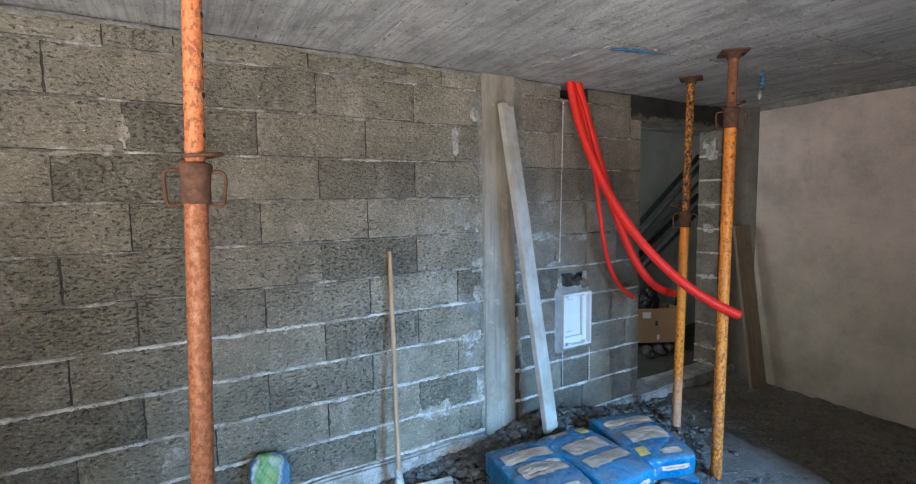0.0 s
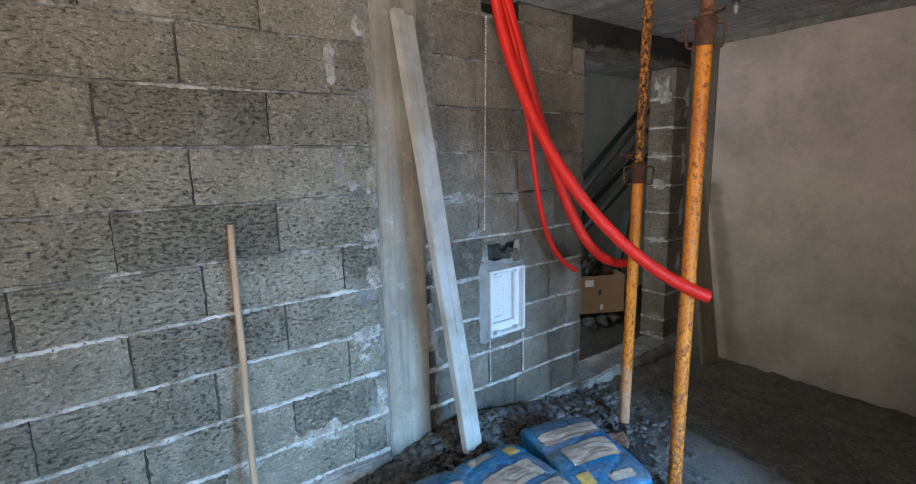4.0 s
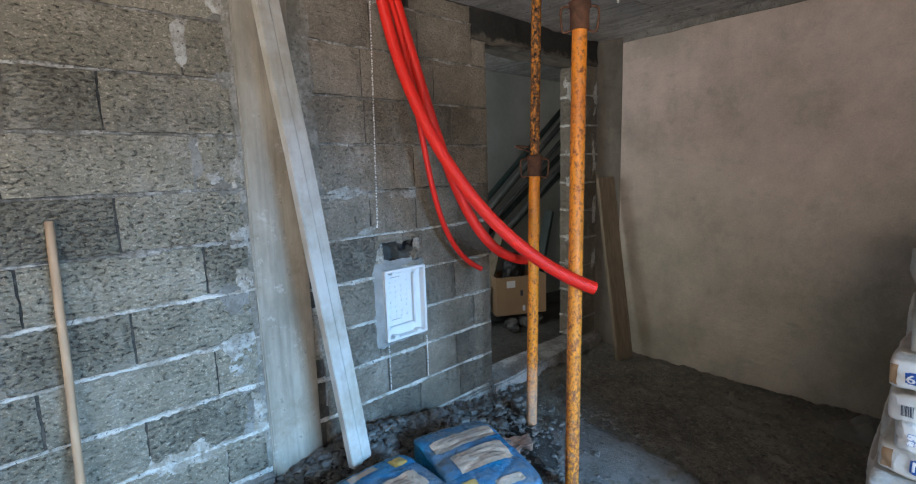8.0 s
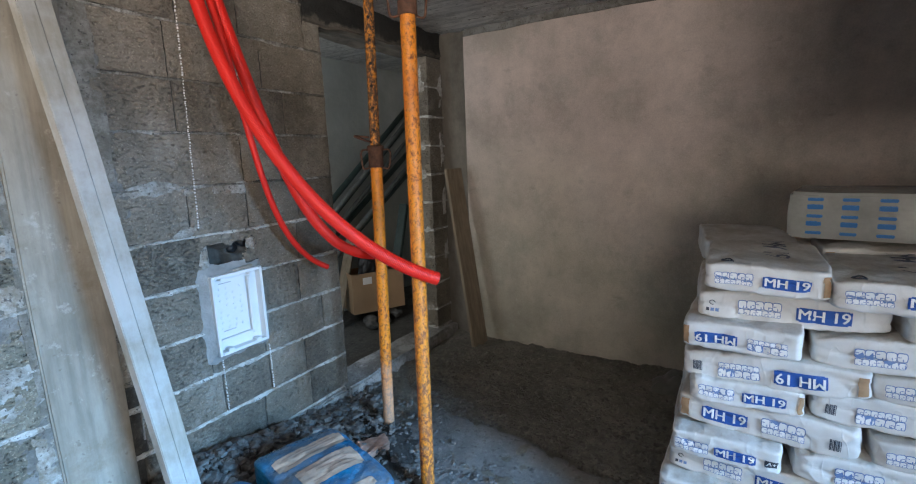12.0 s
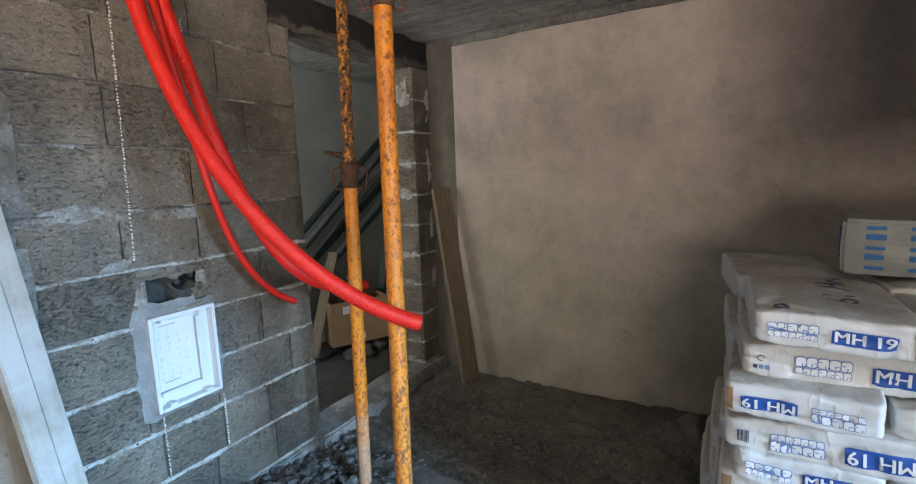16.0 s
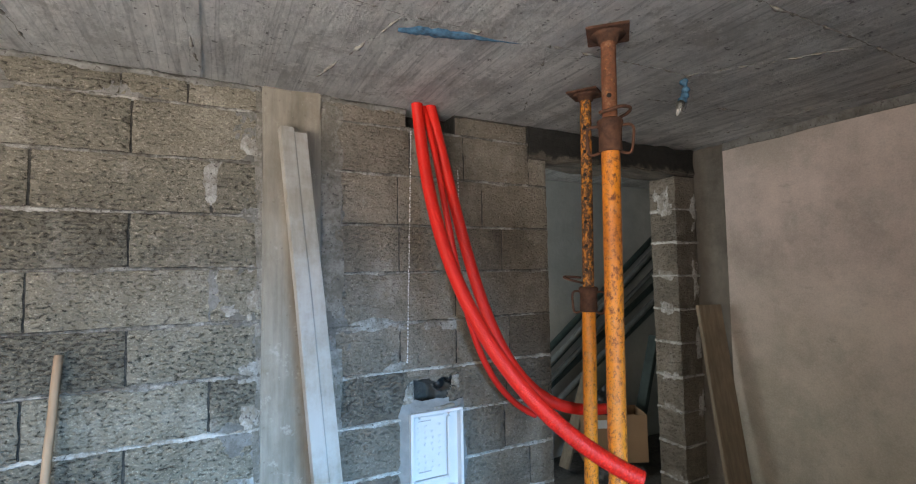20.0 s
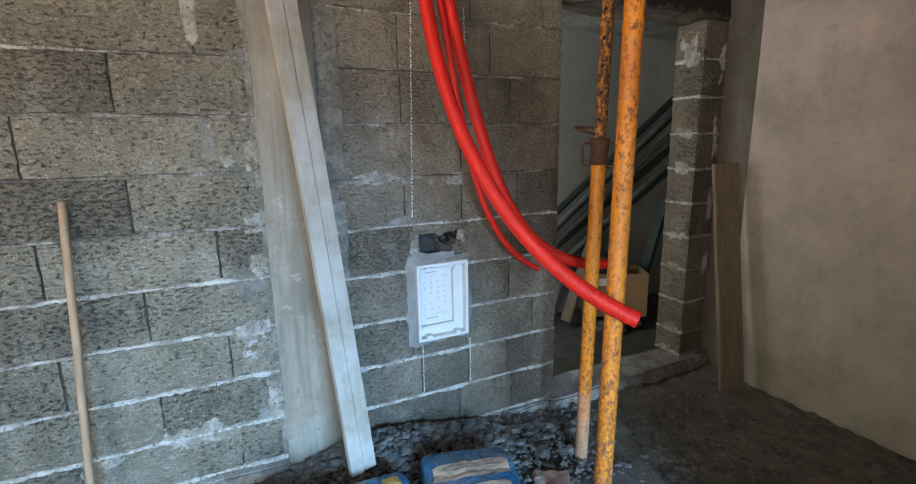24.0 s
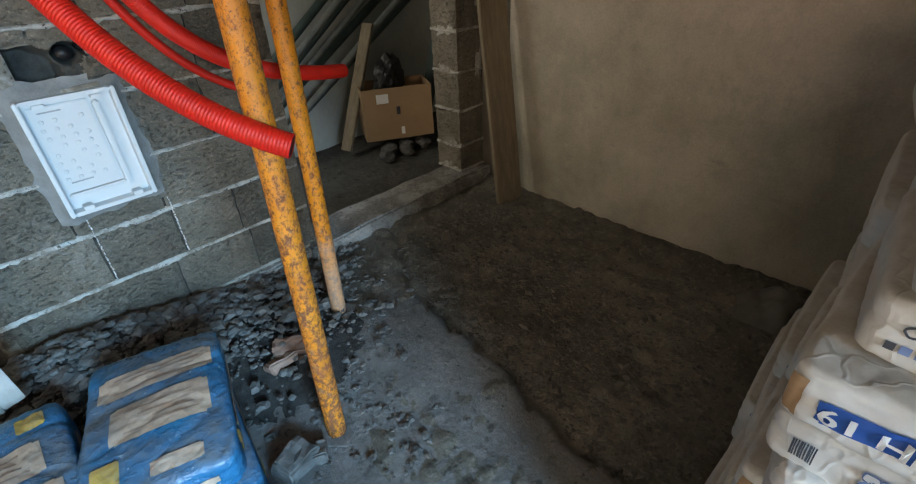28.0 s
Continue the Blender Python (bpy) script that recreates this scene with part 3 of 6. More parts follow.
def tube(path, radius, sides=14, caps=True):
    """A tube along a list of points; radius is a number or one per point."""
    verts, faces = [], []
    pts = [Vector(p) for p in path]
    up = Vector((0.31, 0.77, 0.55))
    for k, p in enumerate(pts):
        d = (pts[min(k + 1, len(pts) - 1)] - pts[max(k - 1, 0)]).normalized()
        a = d.cross(up).normalized()
        b = d.cross(a)
        up = b.cross(d) if abs(d.dot(up)) > 0.95 else up
        r = radius[k] if isinstance(radius, (list, tuple)) else radius
        for s in range(sides):
            w = 2 * math.pi * s / sides
            verts.append(p + a * (r * math.cos(w)) + b * (r * math.sin(w)))
    for k in range(len(pts) - 1):
        for s in range(sides):
            t = (s + 1) % sides
            faces.append((k * sides + s, k * sides + t, (k + 1) * sides + t, (k + 1) * sides + s))
    if caps:
        faces.append(tuple(range(sides - 1, -1, -1)))
        faces.append(tuple(range((len(pts) - 1) * sides, len(pts) * sides)))
    return verts, faces


def tube_mesh(name, path, radius, sides=14, caps=True):
    return mesh_of(name, *tube(path, radius, sides, caps), smooth=True)


def bezier(p0, p1, p2, p3, n):
    p0, p1, p2, p3 = (Vector(p) for p in (p0, p1, p2, p3))
    out = []
    for k in range(n + 1):
        t = k / n
        out.append(p0 * (1 - t) ** 3 + p1 * 3 * t * (1 - t) ** 2 + p2 * 3 * t * t * (1 - t) + p3 * t ** 3)
    return out


def lettering(text, size):
    """Vertices and faces of a line of text, centred, from the built-in font."""
    cu = bpy.data.curves.new("lettering", "FONT")
    cu.body, cu.size, cu.align_x, cu.align_y, cu.resolution_u = text, size, "CENTER", "CENTER", 2
    ob = new("lettering", cu)
    me = bpy.data.meshes.new_from_object(ob.evaluated_get(bpy.context.evaluated_depsgraph_get()))
    v = [tuple(p.co[:2]) for p in me.vertices]
    f = [tuple(p.vertices) for p in me.polygons]
    bpy.data.objects.remove(ob)
    bpy.data.curves.remove(cu)
    bpy.data.meshes.remove(me)
    return v, f


def rubble_height(x, y):
    """How high the heap of broken concrete lies over the floor."""
    h = 0.19 * math.exp(-(((x - 2.18) / 0.42) ** 2) - ((y + 0.16) / 0.26) ** 2)
    h += 0.065 * math.exp(-(((x - 2.70) / 0.32) ** 2) - ((y + 0.42) / 0.38) ** 2)
    h += 0.04 * math.exp(-(((x - 1.4) / 0.5) ** 2) - ((y + 0.05) / 0.16) ** 2)
    return h

# ---- the large structure ----
CEILING_Z, RIGHT_X, OPEN_X0, OPEN_X1, PIER_X = 2.29, 4.385, 3.195, 4.20, 4.402
COL_X0, COL_X1, THICK = 1.79, 2.02, 0.20
LEFT_X, ROOM2_Y = -2.2, 1.2


def slab_edge(y):
    """Where the screed breaks off towards the trodden dirt."""
    e = 3.30 + (y + 0.6) * (0.45 if y > -0.6 else 0.16)
    return e + 0.07 * noise.noise((3.1, y * 3.1, 0)) + 0.035 * noise.noise((5.2, y * 9, 0)) + 0.014 * noise.noise((7.7, y * 31, 0))


def floor_sheet(name, x0, x1, y0, y1, step, height, keep=None):
    nx, ny = int((x1 - x0) / step), int((y1 - y0) / step)
    verts = [(x0 + i * step, y0 + j * step, height(x0 + i * step, y0 + j * step)) for j in range(ny + 1) for i in range(nx + 1)]
    faces = []
    for j in range(ny):
        for i in range(nx):
            if keep is None or keep(x0 + (i + 0.5) * step, y0 + (j + 0.5) * step):
                a = j * (nx + 1) + i
                faces.append((a, a + 1, a + nx + 2, a + nx + 1))
    return mesh_of(name, verts, faces, smooth=True)


def screed_z(x, y):
    e = slab_edge(y)
    z = 0.012 * noise.noise((x * 1.7, y * 1.7, 4)) + 0.004 * noise.noise((x * 9, y * 9, 2))
    fade = min(1.0, max(0.0, (-0.35 - y) / 0.45))
    return z - (1 - fade) * 0.02 * min(1.0, max(0.0, (x - e + 0.5) / 0.5)) - (0.05 if x > e else 0.0)


def dirt_z(x, y):
    lip = max(0.0, 1 - abs(x - slab_edge(y) - 0.02) / 0.035)
    return -0.016 + 0.014 * noise.noise((x * 2.1, y * 2.1, 9)) + 0.014 * noise.noise((x * 9, y * 9, 1)) + 0.026 * max(0.0, noise.noise((x * 15, y * 15, 5))) + 0.012 * abs(noise.noise((x * 26, y * 26, 5))) + 0.007 * noise.noise((x * 40, y * 40, 2)) - 0.035 * lip


tagged(part("floor", floor_sheet("floor", -2.3, 4.2, -4.4, 0.02, 0.02, screed_z, lambda x, y: x < slab_edge(y) + 0.02), SLAB),
       "grey dusty concrete screed with a broken edge", "floor", kind="structure")
tagged(part("floor_dirt", floor_sheet("floor_dirt", 2.7, 4.5, -4.4, 0.02, 0.02, dirt_z), DIRT),
       "dark trodden dirt floor with small stones", "floor", kind="structure")
tagged(part("floor_back_room", floor_sheet("floor_back_room", 2.5, 6.0, 0.0, 1.4, 0.04, lambda x, y: -0.02 + 0.02 * noise.noise((x * 3, y * 3, 7))), BACK_FLOOR),
       "dark floor of the room behind", "floor", kind="structure")
yard = mesh_of("ground", [(-400, -400, -0.06), (400, -400, -0.06), (400, 400, -0.06), (-400, 400, -0.06)], [(0, 1, 2, 3)])
tagged(part("ground", yard, ground_mat("yard_gravel", (0.24, 0.22, 0.19), (0.36, 0.33, 0.29), 0.4)), "pale gravel yard outside", "ground", kind="structure")

# ceiling cast against panels: seams every half metre and two crossing ones
bm = bmesh.new()
xs = [-2.4, -1.98, -1.47, -0.96, -0.45, 0.06, 0.565, 1.095, 1.58, 2.12, 2.62, 3.15, 3.66, 4.2, 4.75, 5.3, 6.0]
ys = [-4.5, -3.4, -2.3, -1.25, -0.73, 0.0, 1.4]
rng = random.Random(5)
for i in range(len(xs) - 1):
    for j in range(len(ys) - 1):
        z = CEILING_Z + rng.uniform(-0.003, 0.003)
        g = 0.003
        nx, ny = 6, 6
        grid = []
        for b in range(ny + 1):
            for a in range(nx + 1):
                x = xs[i] + g + (xs[i + 1] - xs[i] - 2 * g) * a / nx
                y = ys[j] + g + (ys[j + 1] - ys[j] - 2 * g) * b / ny
                grid.append(bm.verts.new((x, y, z + 0.004 * noise.noise((x * 2.5, y * 2.5, 3)))))
        for b in range(ny):
            for a in range(nx):
                k = b * (nx + 1) + a
                bm.faces.new((grid[k], grid[k + nx + 1], grid[k + nx + 2], grid[k + 1]))
bmesh.ops.solidify(bm, geom=bm.faces[:], thickness=-0.02)
ceil = part("ceiling", bm, CEIL)
tagged(ceil, "grey board-marked concrete ceiling slab", "ceiling", kind="structure")
tagged(part("ceiling_core", boxm("core", -2.5, 6.2, -4.6, 1.5, CEILING_Z + 0.008, CEILING_Z + 0.25), CEIL), "concrete slab above the ceiling face", "ceiling", kind="structure")
# ridges of concrete that ran into the seams, broken and uneven
SEAMS = [(1.09, -0.05, 1.06, -0.80), (1.575, -0.05, 1.50, -0.82), (1.955, -0.14, 2.115, -0.74), (1.30, -0.83, 2.10, -0.745), (2.10, -0.745, 3.30, -0.80), (2.75, -1.245, 4.35, -1.25), (3.28, -0.80, 3.62, -1.22), (0.565, -0.02, 0.54, -0.7), (2.62, -0.78, 2.92, -0.20), (3.35, -0.55, 3.9, -0.62), (4.20, -0.18, 4.22, -1.6)]
for k, (x0, y0, x1, y1) in enumerate(SEAMS):
    n = max(24, int(math.hypot(x1 - x0, y1 - y0) / 0.014))
    pts = [Vector((x0 + (x1 - x0) * t / n, y0 + (y1 - y0) * t / n, CEILING_Z + 0.001)) + noise.noise_vector((k, t * 0.35, 0)) * 0.007 for t in range(n + 1)]
    radii = [0.0010 + 0.016 * max(0.0, noise.noise((k * 3.3, t * 0.42, 1)) - 0.02) * (0.7 + 0.6 * abs(noise.noise((k, t * 1.3, 4)))) for t in range(n + 1)]
    tagged(part("ceiling_ridge", tube_mesh("ridge", pts, radii, 6), SEAM_MORTAR), "broken concrete ridge along a formwork seam", "trim", kind="structure")


def wall(name, boxes, material, label):
    bm = bmesh.new()
    for x0, x1, y0, y1, z0, z1 in boxes:
        b = boxm("b", x0, x1, y0, y1, z0, z1)
        me = bpy.data.meshes.new("tmp")
        b.to_mesh(me)
        b.free()
        bm.from_mesh(me)
        bpy.data.meshes.remove(me)
    return tagged(part(name, bm, material), label, "wall", kind="structure")


D = 0.012
HOLE_X0, HOLE_X1, HOLE_Z0, HOLE_Z1 = 2.395, 2.655, 0.92, 1.048
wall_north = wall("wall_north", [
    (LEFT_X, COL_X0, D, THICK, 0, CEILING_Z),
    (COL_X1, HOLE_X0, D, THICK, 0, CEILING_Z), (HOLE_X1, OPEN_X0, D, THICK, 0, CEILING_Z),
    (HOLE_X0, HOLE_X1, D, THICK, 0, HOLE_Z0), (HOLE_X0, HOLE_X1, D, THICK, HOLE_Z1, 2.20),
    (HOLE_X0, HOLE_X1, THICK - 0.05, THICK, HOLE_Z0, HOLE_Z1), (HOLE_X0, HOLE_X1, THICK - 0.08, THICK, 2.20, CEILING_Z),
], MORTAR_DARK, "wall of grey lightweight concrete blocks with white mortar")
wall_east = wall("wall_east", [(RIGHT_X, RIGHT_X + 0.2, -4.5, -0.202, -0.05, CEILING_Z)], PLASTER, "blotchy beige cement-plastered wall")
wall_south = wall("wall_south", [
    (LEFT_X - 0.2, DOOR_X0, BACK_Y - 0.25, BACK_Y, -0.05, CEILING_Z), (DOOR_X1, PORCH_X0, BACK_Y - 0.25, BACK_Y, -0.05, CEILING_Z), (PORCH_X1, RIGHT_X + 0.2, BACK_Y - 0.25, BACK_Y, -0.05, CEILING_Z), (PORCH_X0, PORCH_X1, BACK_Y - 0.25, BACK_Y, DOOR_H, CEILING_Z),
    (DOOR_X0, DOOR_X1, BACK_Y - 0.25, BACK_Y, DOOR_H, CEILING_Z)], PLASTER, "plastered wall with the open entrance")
# Unseen downstand, added only to throw shade on the upper right plaster
wall_shade_blocker = wall("wall_shade_blocker", [(2.40, 2.52, BACK_Y, -2.42, 1.36, CEILING_Z)], PLASTER, "added unseen downstand that shades the plaster")
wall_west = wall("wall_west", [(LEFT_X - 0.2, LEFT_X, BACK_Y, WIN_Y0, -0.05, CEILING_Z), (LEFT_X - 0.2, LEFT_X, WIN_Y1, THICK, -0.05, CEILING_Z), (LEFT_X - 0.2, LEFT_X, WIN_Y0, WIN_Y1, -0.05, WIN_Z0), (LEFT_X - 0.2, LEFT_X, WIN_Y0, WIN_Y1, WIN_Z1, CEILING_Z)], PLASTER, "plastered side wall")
wall_back_room = wall("wall_back_room", [(2.4, 6.2, ROOM2_Y, ROOM2_Y + 0.2, -0.05, CEILING_Z), (6.0, 6.2, THICK, ROOM2_Y, -0.05, CEILING_Z), (2.4, 2.6, THICK, ROOM2_Y, -0.05, 0.9), (2.4, 2.6, THICK, 0.35, 0.9, CEILING_Z), (2.4, 2.6, 1.1, ROOM2_Y, 0.9, CEILING_Z), (2.4, 2.6, 0.35, 1.1, 2.0, CEILING_Z), (4.58, 6.2, 0.0, THICK, -0.05, CEILING_Z)],
                      PLASTER_GREY, "grey plastered wall of the room behind")

tagged(part("wall_strip", boxm("strip", RIGHT_X - 0.010, RIGHT_X + 0.01, -4.29, -0.20, 2.240, CEILING_Z - 0.003, 0.004, 0.012, 24), SMEAR_GREY), "rough concrete strip between plaster and ceiling", "trim", kind="structure")
# cast column in the block wall, brown pier in the corner, dark lintel, kerb in the opening
tagged(part("column", boxm("column", COL_X0, COL_X1, -0.012, THICK, 0.06, CEILING_Z, 0.006, 0.006, 8), COLUMN), "pale board-marked concrete column in the wall", "column", kind="structure")
for x0, x1, y0, z0, z1 in ((COL_X0 - 0.022, COL_X0 + 0.002, 0.0, 0.05, CEILING_Z - 0.004), (COL_X1 - 0.002, COL_X1 + 0.085, 0.0, 1.02, CEILING_Z - 0.004), (COL_X1 + 0.045, COL_X1 + 0.085, 0.004, 0.05, 1.02)):
    tagged(part("column_joint", boxm("joint", x0, x1, y0, 0.05, z0, z1, 0.0, 0.016, 14), JOINT_MORTAR), "rough grey mortar between column and blocks", "joint", kind="structure")
tagged(part("pier", boxm("pier", PIER_X, 4.585, -0.200, THICK, -0.05, CEILING_Z, 0.008, 0.010, 14), PIER), "brown concrete pier in the corner", "column", kind="structure")
tagged(part("lintel", boxm("lintel", 3.085, PIER_X - 0.004, -0.006, THICK + 0.01, 2.115, CEILING_Z - 0.004, 0.010, 0.022, 14), DARK_CAST), "dark stained concrete lintel over the opening", "lintel", kind="structure")
tagged(part("threshold", boxm("threshold", OPEN_X0 - 0.05, PIER_X - 0.004, -0.06, 0.17, -0.05, 0.062, 0.012, 0.010, 11), KERB), "pale concrete kerb across the doorway", "threshold", kind="structure")
tagged(part("footing", boxm("footing", LEFT_X, COL_X0 - 0.005, -0.03, 0.05, -0.05, 0.13, 0.014, 0.026, 15), FOOTING), "pale concrete footing strip under the blocks", "footing", kind="structure")
tagged(part("footing", boxm("footing", COL_X1, OPEN_X0 - 0.02, -0.03, 0.05, -0.05, 0.045, 0.012, 0.014, 9), FOOTING), "pale concrete footing strip under the blocks", "footing", kind="structure")

# ---- steel props ----


def ring_points(c, r, n=24, a0=0.0, a1=2 * math.pi, tilt=0.0):
    return [(c[0] + r * math.cos(a0 + (a1 - a0) * k / n), c[1] + r * math.sin(a0 + (a1 - a0) * k / n), c[2] + tilt * math.cos(a0 + (a1 - a0) * k / n)) for k in range(n + 1)]


def steel_prop(label, foot, head, collar_z, outer, inner, spin, pin_z, loop=None, bore_turn=0, group="steel props under the slab"):
    """An adjustable prop: outer tube on a foot plate, inner tube with holes, threaded collar with two bent handles, pin and head plate."""
    foot, head = Vector(foot), Vector(head)
    length = (head - foot).length
    m = Matrix.Translation(foot) @ Vector((0, 0, 1)).rotation_difference(head - foot).to_matrix().to_4x4() @ Matrix.Rotation(radians(spin), 4, "Z")
    p = thing("steel_prop", label, "prop", m, group)
    part("foot_plate", boxm("plate", -0.052, 0.052, -0.052, 0.052, -0.004, 0.006, 0.002), SLAB, p, "dust-covered foot plate")
    n = 40
    part("outer_tube", tube_mesh("outer", [(0, 0, 0.008 + (collar_z + 0.02 - 0.008) * k / n) for k in range(n + 1)], [0.0285 + 0.0005 * noise.noise((k * 0.9, foot.x, 2)) for k in range(n + 1)], 20), outer, p)
    part("inner_tube", tube_mesh("inner", [(0, 0, collar_z - 0.05 + (length - 0.01 - collar_z + 0.05) * k / n) for k in range(n + 1)], 0.0235, 20), inner, p)
    z = collar_z + 0.10
    while z < length - 0.12:
        for s in (1, -1):
            side = Matrix.Rotation(radians(bore_turn), 3, "Z") @ Vector((0, s, 0))
            # Nothing is bored: dark discs on the tube carry the shade of each hole
            part("hole", tube_mesh("hole", [side * 0.0220 + Vector((0, 0, z)), side * 0.0243 + Vector((0, 0, z))], 0.0075, 12), HOLE, p)
        z += 0.10
    # threaded collar with a flared upper rim
    prof = [(0.034, -0.075), (0.036, -0.07), (0.035, -0.03), (0.036, 0.0), (0.040, 0.012), (0.040, 0.024), (0.033, 0.030)]
    part("collar", tube_mesh("collar", [(0, 0, collar_z + b) for _, b in prof], [a for a, _ in prof], 22), RUST, p)
    for s in (1, -1):
        path = bezier((s * 0.030, 0, collar_z + 0.006), (s * 0.078, 0, collar_z + 0.022), (s * 0.072, 0, collar_z - 0.01), (s * 0.068, 0, collar_z - 0.04), 8) + bezier((s * 0.068, 0, collar_z - 0.04), (s * 0.066, 0, collar_z - 0.085), (s * 0.062, 0, collar_z - 0.088), (s * 0.030, 0, collar_z - 0.074), 8)[1:]
        part("handle", tube_mesh("handle", path, 0.0046, 8), RUST, p)
    if loop is None:
        pin = [(-0.03, -0.03, pin_z)] + ring_points((0.0, 0.0, pin_z), 0.062, 18, radians(-60), radians(120), 0.012)
    else:
        # a long loop of bent rod that sticks out sideways
        turn = Matrix.Rotation(radians(loop - spin), 3, "Z")
        pin = [turn @ Vector(q) for q in bezier((0.02, 0, pin_z), (0.05, 0.012, pin_z + 0.004), (0.09, 0.02, pin_z + 0.014), (0.105, 0.008, pin_z + 0.022), 10) + bezier((0.105, 0.008, pin_z + 0.022), (0.118, -0.012, pin_z + 0.030), (0.06, -0.02, pin_z + 0.026), (0.026, -0.012, pin_z + 0.022), 10)[1:]]
    part("pin", tube_mesh("pin", pin, 0.0052, 8), RUST, p)
    part("head_plate", boxm("head", -0.065, 0.065, -0.065, 0.065, length - 0.008, length, 0.002), RUST, p)
    neck = [(0.030, length - 0.035), (0.034, length - 0.012), (0.055, length - 0.009)]
    part("head_flange", tube_mesh("neck", [(0, 0, b) for _, b in neck], [a for a, _ in neck], 18), RUST, p)
    return p


steel_prop("faded coral adjustable steel prop with rusty collar", (0.212, -0.975, 0.0), (0.290, -0.975, CEILING_Z - 0.004), 1.625, CORAL_RUST, CORAL, 4, 1.668, bore_turn=62)
steel_prop("orange adjustable steel prop with rust patches", (2.69, -0.93, 0.0), (2.735, -0.925, CEILING_Z - 0.004), 1.975, ORANGE, RUSTY_INNER, -46, 2.02)
steel_prop("slim orange steel prop with flaking inner tube", (3.01, -0.46, 0.0), (3.035, -0.49, CEILING_Z - 0.004), 1.43, ORANGE_FOOT, ORANGE_WORN, -60, 1.475, 160)

# ---- red corrugated conduits ----


def conduit(label, pts, r, pitch=0.0062):
    path = bezier(*pts, 400)
    length = sum((b - a).length for a, b in zip(path, path[1:]))
    n = int(length / pitch * 4)
    fine = bezier(*pts, n)
    radii = [r * (1.0 + 0.035 * math.cos(k * math.pi / 2)) for k in range(n + 1)]
    c = thing("corrugated_conduit", label, "conduit", None, "red conduits from the ceiling hole")
    part("sleeve", tube_mesh("sleeve", fine, radii, 16, False), RED, c)
    # Plug just inside the open end, a darker red that paints the bore's shade
    part("bore", tube_mesh("bore", [fine[-6], fine[-1] - (fine[-1] - fine[-2]) * 0.5], r * 0.9, 16), RED_DARK, c)
    return c


conduit("thick red corrugated conduit hanging out into the room", [(2.435, -0.05, 2.30), (2.445, -0.11, 1.96), (2.275, -0.60, 1.165), (2.727, -1.005, 0.927)], 0.0255)
conduit("thick red corrugated conduit curving towards the doorway", [(2.503, -0.047, 2.30), (2.62, -0.33, 1.25), (2.56, -0.48, 0.97), (3.36, -0.22, 0.845)], 0.0245)
conduit("thin red corrugated conduit hanging along the wall", [(2.475, -0.03, 2.30), (2.486, -0.36, 1.673), (2.611, -0.045, 1.039), (3.009, -0.104, 0.835)], 0.014)

# ---- built-in white box and the broken hole over it ----
BX0, BX1, BZ0, BZ1, BY = 2.39, 2.645, 0.55, 0.915, -0.052
box = thing("wall_box", "white plastic built-in wall box with knock-out dimples", "junction box")
w = 0.013
part("back_panel", boxm("panel", BX0 + w, BX1 - w, -0.012, -0.004, BZ0 + w, BZ1 - w, 0.001), WHITE_PL, box)
for nm, x0, x1, z0, z1 in (("rim_left", BX0, BX0 + w, BZ0, BZ1), ("rim_right", BX1 - w, BX1, BZ0, BZ1), ("rim_top", BX0 + w, BX1 - w, BZ1 - w, BZ1), ("rim_bottom", BX0 + w, BX1 - w, BZ0, BZ0 + w)):
    part(nm, boxm(nm, x0, x1, BY, -0.003, z0, z1, 0.003), WHITE_PL, box)
# raised plate with the dimples, and the step that runs down its side and along its foot
part("dimple_plate", boxm("plate", BX0 + 0.024, BX1 - 0.078, -0.024, -0.012, BZ0 + 0.078, BZ1 - 0.026, 0.003), WHITE_PL, box)
part("inner_ledge", boxm("ledge", BX1 - 0.070, BX1 - 0.052, -0.036, -0.012, BZ0 + 0.050, BZ1 - 0.036, 0.004), WHITE_PL, box)
part("inner_ledge", boxm("ledge", BX0 + 0.024, BX1 - 0.070, -0.036, -0.012, BZ0 + 0.050, BZ0 + 0.068, 0.004), WHITE_PL, box)
for z in (BZ0 + 0.10, BZ1 - 0.045):
    part("slot", boxm("slot", BX0 + 0.045, BX0 + 0.105, -0.0262, -0.0242, z, z + 0.004), INNER_GREY, box)
dimple = mesh_of("dimple", *tube([(0, 0, 0), (0, -0.003, 0)], [0.0065, 0.0045], 10))
dimple.materials.append(WHITE_PL)
for r in range(8):
    for c in range(4):
        if (r + c) % 5 != 4:
            part("dimple", dimple, None, box, at=pose(BX0 + 0.042 + c * 0.034 + 0.004 * (r % 2), -0.024, BZ0 + 0.115 + r * 0.026))
for cx in (0.055, 0.20):
    for cz, s in ((BZ0 + 0.02, 1), (BZ1 - 0.02, -1)):
        part("clip", boxm("clip", BX0 + cx - 0.014, BX0 + cx + 0.014, BY - 0.002, -0.02, cz - 0.006, cz + 0.006, 0.002), WHITE_PL, box)


